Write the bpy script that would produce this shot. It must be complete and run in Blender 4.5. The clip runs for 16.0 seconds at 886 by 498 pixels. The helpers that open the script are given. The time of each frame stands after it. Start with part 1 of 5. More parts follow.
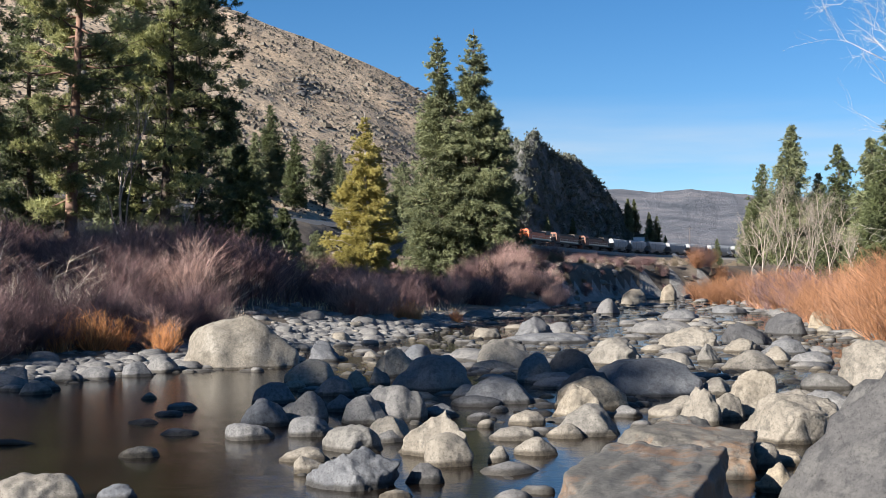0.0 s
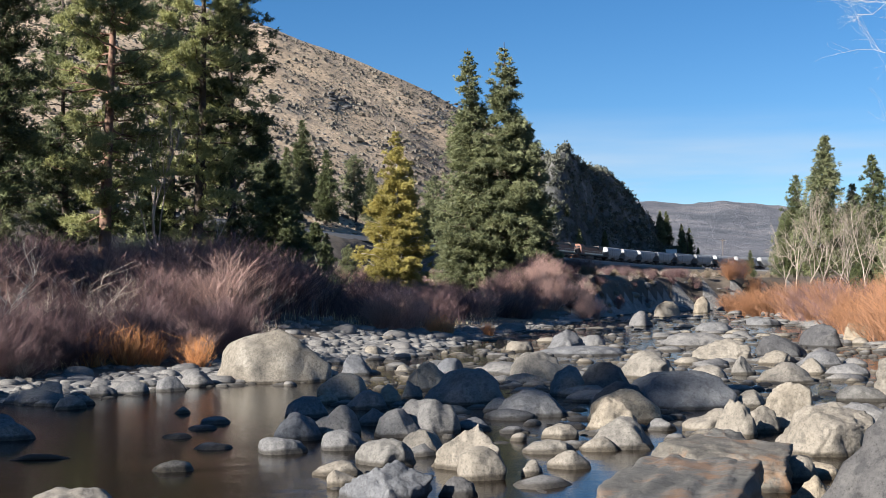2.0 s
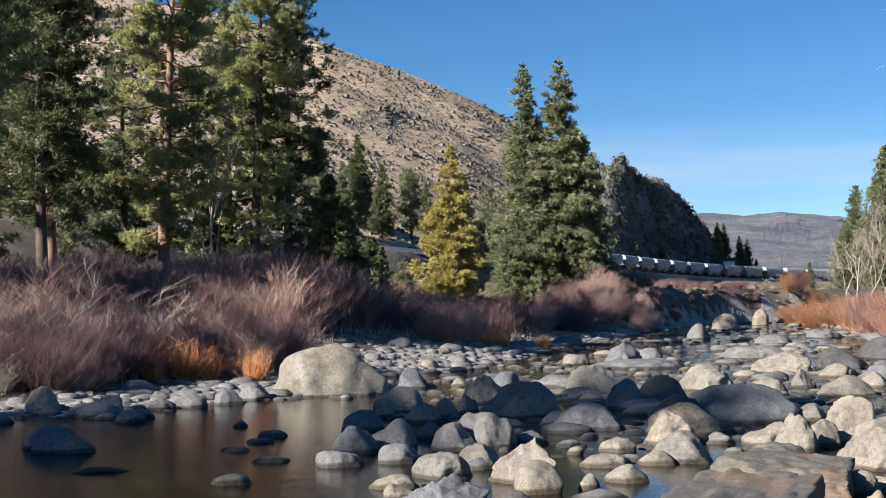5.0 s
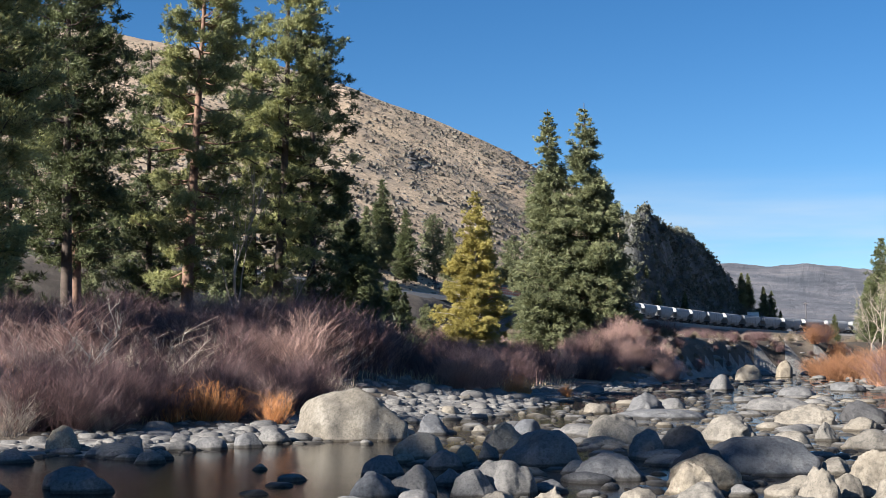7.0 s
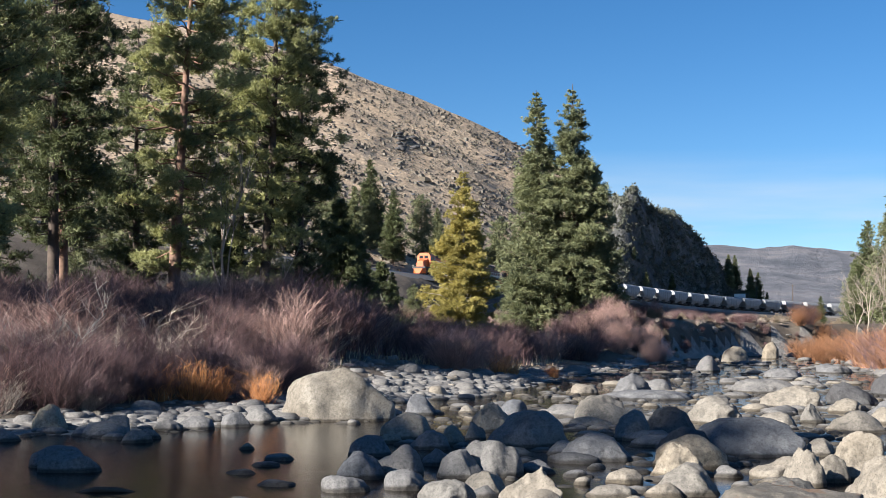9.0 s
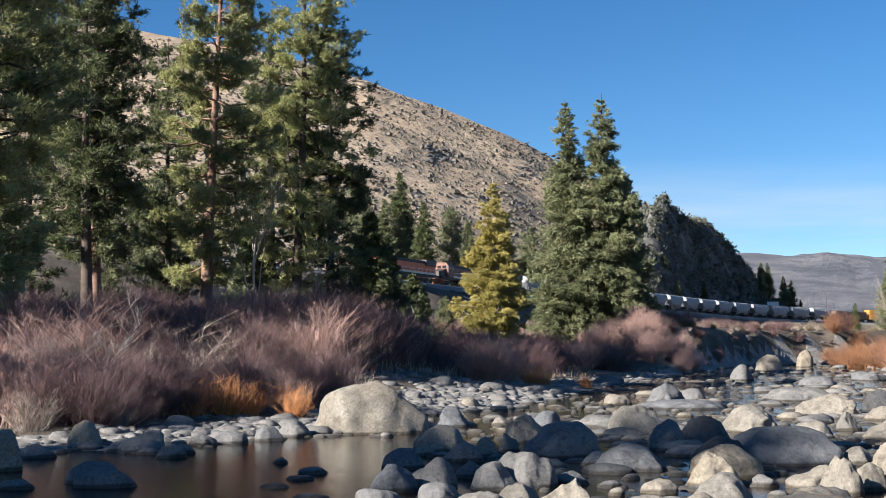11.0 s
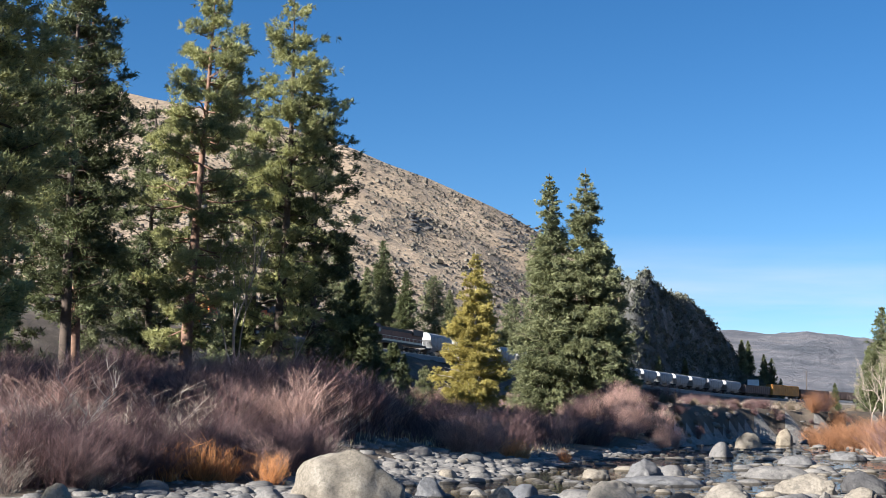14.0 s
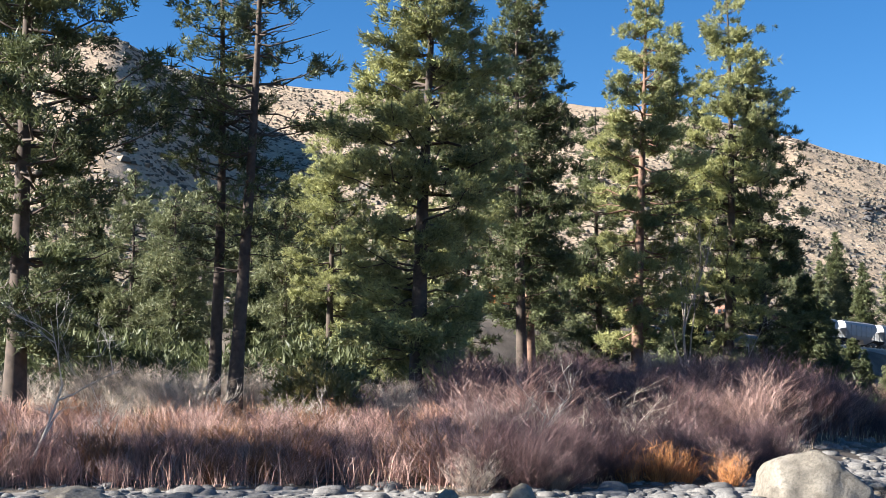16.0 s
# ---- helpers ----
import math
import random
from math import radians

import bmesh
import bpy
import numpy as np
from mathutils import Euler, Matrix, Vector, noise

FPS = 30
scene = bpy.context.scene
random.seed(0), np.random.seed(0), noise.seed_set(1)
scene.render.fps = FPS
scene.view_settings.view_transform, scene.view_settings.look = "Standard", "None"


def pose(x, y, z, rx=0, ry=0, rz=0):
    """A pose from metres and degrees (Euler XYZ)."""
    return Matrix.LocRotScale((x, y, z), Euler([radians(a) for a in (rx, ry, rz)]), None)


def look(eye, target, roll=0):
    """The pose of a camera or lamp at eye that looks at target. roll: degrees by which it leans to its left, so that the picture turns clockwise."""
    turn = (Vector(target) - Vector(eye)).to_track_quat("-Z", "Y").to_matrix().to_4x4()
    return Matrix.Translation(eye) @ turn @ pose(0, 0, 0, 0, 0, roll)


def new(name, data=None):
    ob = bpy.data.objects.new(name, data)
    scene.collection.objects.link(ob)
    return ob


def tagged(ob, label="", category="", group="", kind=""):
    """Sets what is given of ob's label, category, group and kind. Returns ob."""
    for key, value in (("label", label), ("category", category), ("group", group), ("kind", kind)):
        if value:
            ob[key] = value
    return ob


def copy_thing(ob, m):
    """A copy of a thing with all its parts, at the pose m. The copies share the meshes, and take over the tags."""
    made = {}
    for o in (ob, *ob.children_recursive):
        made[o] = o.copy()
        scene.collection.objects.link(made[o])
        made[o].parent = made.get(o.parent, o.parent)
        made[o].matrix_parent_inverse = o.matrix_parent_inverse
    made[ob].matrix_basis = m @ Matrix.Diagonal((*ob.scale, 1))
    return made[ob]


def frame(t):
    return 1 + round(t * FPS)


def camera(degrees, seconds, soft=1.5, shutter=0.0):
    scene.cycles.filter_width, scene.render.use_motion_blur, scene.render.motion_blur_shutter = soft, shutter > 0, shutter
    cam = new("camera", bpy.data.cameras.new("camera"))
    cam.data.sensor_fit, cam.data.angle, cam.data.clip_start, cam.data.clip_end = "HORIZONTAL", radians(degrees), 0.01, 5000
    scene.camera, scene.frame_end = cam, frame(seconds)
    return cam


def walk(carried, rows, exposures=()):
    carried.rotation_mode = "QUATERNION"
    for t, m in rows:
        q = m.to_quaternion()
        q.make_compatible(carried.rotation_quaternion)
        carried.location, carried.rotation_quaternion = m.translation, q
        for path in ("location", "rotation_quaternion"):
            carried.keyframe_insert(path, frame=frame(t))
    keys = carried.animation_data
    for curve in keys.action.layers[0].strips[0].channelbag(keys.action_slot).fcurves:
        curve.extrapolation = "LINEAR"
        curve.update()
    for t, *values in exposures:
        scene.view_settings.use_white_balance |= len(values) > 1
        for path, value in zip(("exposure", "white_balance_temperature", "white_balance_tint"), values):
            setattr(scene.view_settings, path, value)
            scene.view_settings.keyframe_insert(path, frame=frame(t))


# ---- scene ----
LENS = 37.95
cam = camera(LENS, 16.0, 0.6)
PATH = [
    (0.0, pose(0, 0, 2, 91.250, 0.000, 0.000)),
    (0.5, pose(0, 0, 2, 91.399, 0.047, 0.128)),
    (1.0, pose(0, 0, 2, 91.511, 0.131, 0.449)),
    (1.5, pose(0, 0, 2, 91.671, 0.175, 0.898)),
    (2.0, pose(0, 0, 2, 91.847, 0.296, 1.417)),
    (2.5, pose(0, 0, 2, 91.971, 0.448, 1.916)),
    (3.0, pose(0, 0, 2, 92.011, 0.521, 2.369)),
    (3.5, pose(0, 0, 2, 91.977, 0.588, 2.710)),
    (4.0, pose(0, 0, 2, 91.954, 0.628, 2.980)),
    (6.5, pose(0, 0, 2, 94.082, -0.012, 5.147)),
    (7.0, pose(0, 0, 2, 94.493, -0.470, 4.859)),
    (7.5, pose(0, 0, 2, 94.580, -0.762, 4.422)),
    (8.0, pose(0, 0, 2, 94.262, -0.923, 4.116)),
    (8.5, pose(0, 0, 2, 93.625, -0.812, 4.099)),
    (11.0, pose(0, 0, 2, 94.151, -0.009, 5.712)),
    (11.5, pose(0, 0, 2, 95.104, 0.016, 5.789)),
    (12.0, pose(0, 0, 2, 96.010, -0.201, 5.691)),
    (12.5, pose(0, 0, 2, 96.769, -0.655, 5.385)),
    (13.0, pose(0, 0, 2, 97.254, -1.135, 4.806)),
    (13.5, pose(0, 0, 2, 97.362, -1.374, 4.301)),
    (14.0, pose(0, 0, 2, 97.257, -1.389, 4.788)),
    (14.5, pose(0, 0, 2, 97.076, -1.163, 6.981)),
    (15.0, pose(0, 0, 2, 96.959, -0.811, 11.126)),
    (15.5, pose(0, 0, 2, 96.944, -0.577, 17.177)),
    (16.0, pose(0, 0, 2, 96.966, -0.569, 24.643)),
]
# the clip's own exposure: a little darker towards the bright valley, brighter towards the wood
EXPOSURES = tuple((t, stops, 6220, 10) for t, stops in ((0.0, 1.54), (4.0, 1.55), (7.0, 1.61), (11.0, 1.65), (13.5, 1.72), (14.5, 1.77), (15.0, 1.85), (15.5, 2.02), (16.0, 2.13)))
walk(cam, PATH, EXPOSURES)

# ---- light ----
SUN_TO = Vector((-0.80, -0.60, 0.0)).normalized()
SUN_EL = radians(27)
sun_dir = Vector((SUN_TO.x * math.cos(SUN_EL), SUN_TO.y * math.cos(SUN_EL), math.sin(SUN_EL)))
sun = new("sun", bpy.data.lights.new("sun", "SUN"))
sun.data.energy, sun.data.angle, sun.data.color = 4.8, radians(0.53), (1.0, 0.935, 0.84)
sun.matrix_world = look((0, 0, 60), Vector((0, 0, 60)) - sun_dir)

world = bpy.data.worlds.new("world")
scene.world = world
world.use_nodes = True
wn, wl = world.node_tree.nodes, world.node_tree.links
sky = wn.new("ShaderNodeTexSky")
sky.sky_type, sky.sun_disc = "NISHITA", False
sky.sun_elevation, sky.sun_rotation = SUN_EL, math.atan2(sun_dir.x, sun_dir.y)
sky.altitude, sky.air_density, sky.dust_density, sky.ozone_density = 2200, 1.0, 0.15, 3.0
deep = wn.new("ShaderNodeHueSaturation")
deep.inputs["Saturation"].default_value, deep.inputs["Value"].default_value = 1.25, 0.79
wl.new(sky.outputs[0], deep.inputs["Color"])
# thin cirrus low over the valley
tc, mp, cn = wn.new("ShaderNodeTexCoord"), wn.new("ShaderNodeMapping"), wn.new("ShaderNodeTexNoise")
mp.inputs["Scale"].default_value = (1.6, 1.6, 16)
mp.inputs["Location"].default_value = (0.35, 0.1, 0.2)
cn.inputs["Scale"].default_value, cn.inputs["Detail"].default_value = 2.2, 6
wl.new(tc.outputs["Generated"], mp.inputs[0])
wl.new(mp.outputs[0], cn.inputs["Vector"])
sep, band, veil, cm = wn.new("ShaderNodeSeparateXYZ"), wn.new("ShaderNodeValToRGB"), wn.new("ShaderNodeValToRGB"), wn.new("ShaderNodeMix")
wl.new(tc.outputs["Generated"], sep.inputs[0])
wl.new(sep.outputs["Z"], band.inputs[0])
for p in (0.095, 0.125):
    band.color_ramp.elements.new(p)
for k, (p, v) in enumerate(((0.045, 0.1), (0.085, 1.0), (0.110, 0.5), (0.14, 0.0))):
    band.color_ramp.elements[k].position, band.color_ramp.elements[k].color = p, (v, v, v, 1)
veil.color_ramp.elements[0].position, veil.color_ramp.elements[1].position = 0.36, 0.70
wl.new(cn.outputs["Fac"], veil.inputs[0])
mul = wn.new("ShaderNodeMath")
mul.operation = "MULTIPLY"
wl.new(band.outputs[0], mul.inputs[0])
wl.new(veil.outputs[0], mul.inputs[1])
cm.data_type = "RGBA"
wl.new(mul.outputs[0], cm.inputs[0])
wl.new(deep.outputs[0], cm.inputs[6])
cm.inputs[7].default_value = (4.2, 4.9, 5.6, 1)
wl.new(cm.outputs[2], wn["Background"].inputs[0])
wn["Background"].inputs[1].default_value = 0.052

# ---- materials ----


def material(name, build):
    m = bpy.data.materials.new(name)
    m.use_nodes = True
    build(m.node_tree.nodes, m.node_tree.links, m.node_tree.nodes["Principled BSDF"])
    return m


def noise_node(n, l, scale, detail=4.0, rough=0.55, coords="Object", stretch=(1, 1, 1)):
    tc, mp, tex = n.new("ShaderNodeTexCoord"), n.new("ShaderNodeMapping"), n.new("ShaderNodeTexNoise")
    mp.inputs["Scale"].default_value = stretch
    l.new(tc.outputs[coords], mp.inputs[0])
    l.new(mp.outputs[0], tex.inputs["Vector"])
    tex.inputs["Scale"].default_value, tex.inputs["Detail"].default_value, tex.inputs["Roughness"].default_value = scale, detail, rough
    return tex.outputs["Fac"]


def ramp(n, l, fac, *stops):
    r = n.new("ShaderNodeValToRGB")
    while len(r.color_ramp.elements) < len(stops):
        r.color_ramp.elements.new(0.5)
    for e, (p, c) in zip(r.color_ramp.elements, stops):
        e.position, e.color = p, (*c, 1) if len(c) == 3 else c
    l.new(fac, r.inputs[0])
    return r.outputs[0]


def mixed(n, l, fac, a, b, kind="MIX"):
    m = n.new("ShaderNodeMix")
    m.data_type, m.blend_type = "RGBA", kind
    for sock, v in ((m.inputs[0], fac), (m.inputs[6], a), (m.inputs[7], b)):
        if isinstance(v, (int, float)):
            sock.default_value = v
        elif isinstance(v, tuple):
            sock.default_value = (*v, 1)
        else:
            l.new(v, sock)
    return m.outputs[2]


def bump(n, l, p, height, strength, distance):
    b = n.new("ShaderNodeBump")
    b.inputs["Strength"].default_value, b.inputs["Distance"].default_value = strength, distance
    l.new(height, b.inputs["Height"])
    l.new(b.outputs[0], p.inputs["Normal"])


def plain(name, colour, rough=0.6, metal=0.0, wear=0.25, scale=3.0):
    def build(n, l, p):
        dark = tuple(c * (1 - wear) for c in colour)
        c = ramp(n, l, noise_node(n, l, scale, 6), (0.3, dark), (0.65, colour))
        l.new(c, p.inputs["Base Color"])
        p.inputs["Roughness"].default_value, p.inputs["Metallic"].default_value = rough, metal
        bump(n, l, p, noise_node(n, l, scale * 6, 3), 0.15, 0.02)
    return material(name, build)


def foliage(name, dark, light, glow=0.25):
    def build(n, l, p):
        geo = n.new("ShaderNodeNewGeometry")
        c1 = ramp(n, l, geo.outputs["Random Per Island"], (0.0, dark), (1.0, light))
        c2 = ramp(n, l, noise_node(n, l, 0.45, 3), (0.35, tuple(v * 0.75 for v in dark)), (0.7, tuple(v * 1.1 for v in light)))
        c = mixed(n, l, 0.5, c1, c2)
        l.new(c, p.inputs["Base Color"])
        p.inputs["Roughness"].default_value = 0.55
        p.inputs["Specular IOR Level"].default_value = 0.3
        tr, mx = n.new("ShaderNodeBsdfTranslucent"), n.new("ShaderNodeMixShader")
        l.new(c, tr.inputs[0])
        mx.inputs[0].default_value = glow
        l.new(p.outputs[0], mx.inputs[1])
        l.new(tr.outputs[0], mx.inputs[2])
        l.new(mx.outputs[0], n["Material Output"].inputs[0])
    return material(name, build)


def stems(name, dark, light):
    def build(n, l, p):
        geo = n.new("ShaderNodeNewGeometry")
        c1 = ramp(n, l, geo.outputs["Random Per Island"], (0.0, dark), (0.6, light), (1.0, tuple(min(1, v * 1.5) for v in light)))
        l.new(c1, p.inputs["Base Color"])
        p.inputs["Roughness"].default_value = 0.6
    return material(name, build)


def rock(name, tones, rust=0.0, bands=0.0):
    def build(n, l, p):
        big = ramp(n, l, noise_node(n, l, 1.3, 7, 0.68), (0.30, tones[0]), (0.5, tones[1]), (0.68, tones[2]))
        fine = ramp(n, l, noise_node(n, l, 22, 8, 0.75), (0.32, (0.58, 0.58, 0.59)), (0.5, (0.98, 0.97, 0.96)), (0.68, (1.22, 1.21, 1.19)))
        c = mixed(n, l, 1.0, big, fine, "MULTIPLY")
        info = n.new("ShaderNodeObjectInfo")
        tint = ramp(n, l, info.outputs["Random"], (0.0, (0.74, 0.77, 0.82)), (0.5, (1.0, 0.98, 0.95)), (1.0, (1.08, 1.03, 0.95)))
        c = mixed(n, l, 1.0, c, tint, "MULTIPLY")
        # lichen, mineral stains and pits
        lichen = ramp(n, l, noise_node(n, l, 4.5, 8, 0.72), (0.53, (0, 0, 0)), (0.60, (0.55, 0.55, 0.55)))
        c = mixed(n, l, lichen, c, tuple(v * 0.55 for v in tones[0]))
        pits = ramp(n, l, noise_node(n, l, 60, 3, 0.6), (0.34, (0.45, 0.43, 0.41)), (0.42, (1, 1, 1)))
        c = mixed(n, l, 0.8, c, pits, "MULTIPLY")
        crack = n.new("ShaderNodeTexVoronoi")
        crack.feature = "DISTANCE_TO_EDGE"
        tc, warp, add3 = n.new("ShaderNodeTexCoord"), n.new("ShaderNodeTexNoise"), n.new("ShaderNodeMixRGB")
        warp.inputs["Scale"].default_value, warp.inputs["Detail"].default_value = 3.0, 5
        add3.blend_type, add3.inputs[0].default_value = "ADD", 0.45
        l.new(tc.outputs["Object"], add3.inputs[1])
        l.new(warp.outputs["Color"], add3.inputs[2])
        l.new(add3.outputs[0], crack.inputs["Vector"])
        crack.inputs["Scale"].default_value = 1.7
        lines = ramp(n, l, crack.outputs["Distance"], (0.004, (0.55, 0.53, 0.5)), (0.02, (1, 1, 1)))
        c = mixed(n, l, 0.10 + 0.10 * bands, c, lines, "MULTIPLY")
        if rust:
            m = ramp(n, l, noise_node(n, l, 1.6, 6, 0.7), (0.52, (0, 0, 0)), (0.62, (rust,) * 3))
            c = mixed(n, l, m, c, (0.20, 0.10, 0.042))
        # the wet rim above the water
        geo, sep, add = n.new("ShaderNodeNewGeometry"), n.new("ShaderNodeSeparateXYZ"), n.new("ShaderNodeMath")
        l.new(geo.outputs["Position"], sep.inputs[0])
        add.operation = "MULTIPLY_ADD"
        l.new(noise_node(n, l, 3, 3, coords="Object"), add.inputs[0])
        add.inputs[1].default_value = -0.07
        l.new(sep.outputs["Z"], add.inputs[2])
        wet = ramp(n, l, add.outputs[0], (0.0, (0.34, 0.32, 0.29)), (0.035, (1, 1, 1)))
        c = mixed(n, l, 1.0, c, wet, "MULTIPLY")
        l.new(c, p.inputs["Base Color"])
        p.inputs["Roughness"].default_value = 0.8
        p.inputs["Specular IOR Level"].default_value = 0.3
        h = mixed(n, l, 0.45, noise_node(n, l, 7, 10, 0.72), noise_node(n, l, 2.2, 6, 0.65, stretch=(1, 1, 2 + 5 * bands)))
        bump(n, l, p, h, 0.75, 0.06)
    return material(name, build)


ROCK_PALE = rock("pale_granite", ((0.133, 0.122, 0.106), (0.191, 0.176, 0.154), (0.229, 0.212, 0.186)))
ROCK_GREY = rock("grey_river_stone", ((0.101, 0.101, 0.104), (0.144, 0.144, 0.148), (0.194, 0.191, 0.187)))
ROCK_DARK = rock("dark_basalt", ((0.043, 0.043, 0.047), (0.072, 0.072, 0.076), (0.108, 0.108, 0.108)))
ROCK_TAN = rock("tan_rough_rock", ((0.165, 0.140, 0.108), (0.25, 0.218, 0.172), (0.315, 0.282, 0.230)))
ROCK_RUST = rock("grey_rock_with_rust", ((0.085, 0.078, 0.068), (0.130, 0.120, 0.104), (0.185, 0.170, 0.148)), 0.55, 1.0)
ROCKS = {"p": ROCK_PALE, "g": ROCK_GREY, "d": ROCK_DARK, "t": ROCK_TAN, "r": ROCK_RUST}


def gravel_build(n, l, p):
    v = n.new("ShaderNodeTexVoronoi")
    tc = n.new("ShaderNodeTexCoord")
    l.new(tc.outputs["Object"], v.inputs["Vector"])
    v.inputs["Scale"].default_value = 5.0
    c = ramp(n, l, v.outputs["Color"], (0.2, (0.10, 0.10, 0.10)), (0.5, (0.22, 0.21, 0.20)), (0.85, (0.38, 0.36, 0.33)))
    mud = ramp(n, l, noise_node(n, l, 0.5, 5), (0.4, (0.10, 0.08, 0.06)), (0.6, (0.19, 0.17, 0.14)))
    l.new(mixed(n, l, 0.45, c, mud), p.inputs["Base Color"])
    p.inputs["Roughness"].default_value = 0.85
    bump(n, l, p, v.outputs["Distance"], 0.8, 0.06)


def earth_build(n, l, p):
    a = ramp(n, l, noise_node(n, l, 0.18, 6, 0.65), (0.3, (0.045, 0.034, 0.025)), (0.5, (0.095, 0.074, 0.054)), (0.72, (0.19, 0.155, 0.115)))
    b = ramp(n, l, noise_node(n, l, 5, 5, 0.7), (0.35, (0.6, 0.6, 0.6)), (0.65, (1.15, 1.12, 1.1)))
    l.new(mixed(n, l, 1.0, a, b, "MULTIPLY"), p.inputs["Base Color"])
    p.inputs["Roughness"].default_value = 0.95
    bump(n, l, p, noise_node(n, l, 7, 6, 0.7), 0.6, 0.15)


def hill_build(n, l, p):
    a = ramp(n, l, noise_node(n, l, 0.02, 6, 0.6), (0.3, (0.30, 0.22, 0.145)), (0.5, (0.39, 0.292, 0.195)), (0.7, (0.45, 0.34, 0.235)))
    b = ramp(n, l, noise_node(n, l, 0.5, 5, 0.7), (0.36, (0.62, 0.62, 0.62)), (0.6, (1.08, 1.08, 1.08)))
    c = mixed(n, l, 1.0, a, b, "MULTIPLY")
    l.new(c, p.inputs["Base Color"])
    p.inputs["Roughness"].default_value = 0.95
    bump(n, l, p, noise_node(n, l, 0.35, 6, 0.7), 0.7, 1.5)


# spur rock darkened in its colour, in place of the shade on it
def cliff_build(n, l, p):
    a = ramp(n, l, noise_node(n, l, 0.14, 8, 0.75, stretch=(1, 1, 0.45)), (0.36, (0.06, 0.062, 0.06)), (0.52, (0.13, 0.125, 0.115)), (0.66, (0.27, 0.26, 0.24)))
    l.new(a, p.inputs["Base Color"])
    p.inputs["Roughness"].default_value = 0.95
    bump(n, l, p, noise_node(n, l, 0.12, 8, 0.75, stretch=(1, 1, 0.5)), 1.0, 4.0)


# blue-grey in these tones is valley haze put into the ridge's colour
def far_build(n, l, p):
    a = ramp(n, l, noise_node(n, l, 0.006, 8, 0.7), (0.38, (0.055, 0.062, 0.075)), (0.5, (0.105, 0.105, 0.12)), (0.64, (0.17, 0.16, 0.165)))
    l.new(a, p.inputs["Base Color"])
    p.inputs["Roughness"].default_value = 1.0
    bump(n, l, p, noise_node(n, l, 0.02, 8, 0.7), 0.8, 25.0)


def water_build(n, l, p):
    bed = ramp(n, l, noise_node(n, l, 0.35, 4), (0.35, (0.007, 0.005, 0.003)), (0.65, (0.018, 0.012, 0.007)))
    st = ramp(n, l, noise_node(n, l, 2.2, 5, 0.6), (0.4, (0.5, 0.5, 0.5)), (0.65, (1.3, 1.3, 1.3)))
    l.new(mixed(n, l, 1.0, bed, st, "MULTIPLY"), p.inputs["Base Color"])
    p.inputs["Roughness"].default_value = 0.04
    p.inputs["IOR"].default_value = 1.33
    h = mixed(n, l, 0.35, noise_node(n, l, 1.3, 3, 0.5, stretch=(1, 1.7, 1)), noise_node(n, l, 9, 4, 0.6, stretch=(1, 1.6, 1)))
    bump(n, l, p, h, 0.20, 0.05)


GRAVEL, EARTH = material("river_gravel", gravel_build), material("dry_earth", earth_build)
HILL, CLIFF, FAR = material("dry_hillside", hill_build), material("shaded_cliff", cliff_build), material("hazed_far_ridge", far_build)
WATER = material("river_water", water_build)
BARK_PINE = plain("ponderosa_bark", (0.25, 0.145, 0.10), 0.9, 0, 0.6, 4)
BARK_DARK = plain("dark_bark", (0.09, 0.065, 0.05), 0.9, 0, 0.5, 5)
BARK_PALE = plain("bleached_wood", (0.52, 0.47, 0.41), 0.8, 0, 0.35, 5)
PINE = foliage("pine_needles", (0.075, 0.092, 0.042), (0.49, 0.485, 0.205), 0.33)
# shade put into the colour: a darker copy of the needles above
PINE_SHADED = foliage("shaded_pine_needles", (0.022, 0.032, 0.017), (0.175, 0.195, 0.082), 0.22)
FIR = foliage("fir_needles", (0.045, 0.060, 0.032), (0.29, 0.30, 0.150), 0.2)
CEDAR = foliage("yellow_cedar_sprays", (0.19, 0.165, 0.048), (0.52, 0.44, 0.135))
BROOM = foliage("olive_bush_leaves", (0.12, 0.11, 0.04), (0.33, 0.29, 0.12))
SAGE = foliage("sagebrush_leaves", (0.17, 0.135, 0.095), (0.33, 0.265, 0.19), 0.1)
HILL_SAGE = foliage("hill_sagebrush_leaves", (0.060, 0.050, 0.036), (0.150, 0.122, 0.086), 0.1)
SPUR_SCRUB = foliage("spur_scrub_leaves", (0.055, 0.062, 0.048), (0.165, 0.165, 0.125), 0.1)
# purple stems, with the thicket's shade put into their colour as well
WILLOW = stems("shaded_purple_willow_stems", (0.030, 0.016, 0.018), (0.135, 0.076, 0.073))
WILLOW_PALE = stems("pale_willow_stems", (0.13, 0.078, 0.068), (0.34, 0.215, 0.180))
WILLOW_ORANGE = stems("orange_willow_shoots", (0.22, 0.085, 0.030), (0.46, 0.20, 0.065))
WILLOW_RED = stems("rust_willow_stems", (0.10, 0.045, 0.022), (0.25, 0.115, 0.052))
PINK_STALK = stems("pinkish_dry_stalks", (0.15, 0.080, 0.065), (0.36, 0.215, 0.17))
STRAW = stems("dry_straw", (0.26, 0.19, 0.10), (0.55, 0.43, 0.26))
COTTON = stems("pale_cottonwood_bark", (0.12, 0.095, 0.075), (0.30, 0.25, 0.20))
GREYTWIG = stems("grey_twigs", (0.16, 0.13, 0.11), (0.40, 0.33, 0.27))

# ---- mesh helpers ----


def empty(name, m):
    ob = new(name)
    ob.matrix_basis = m
    return ob


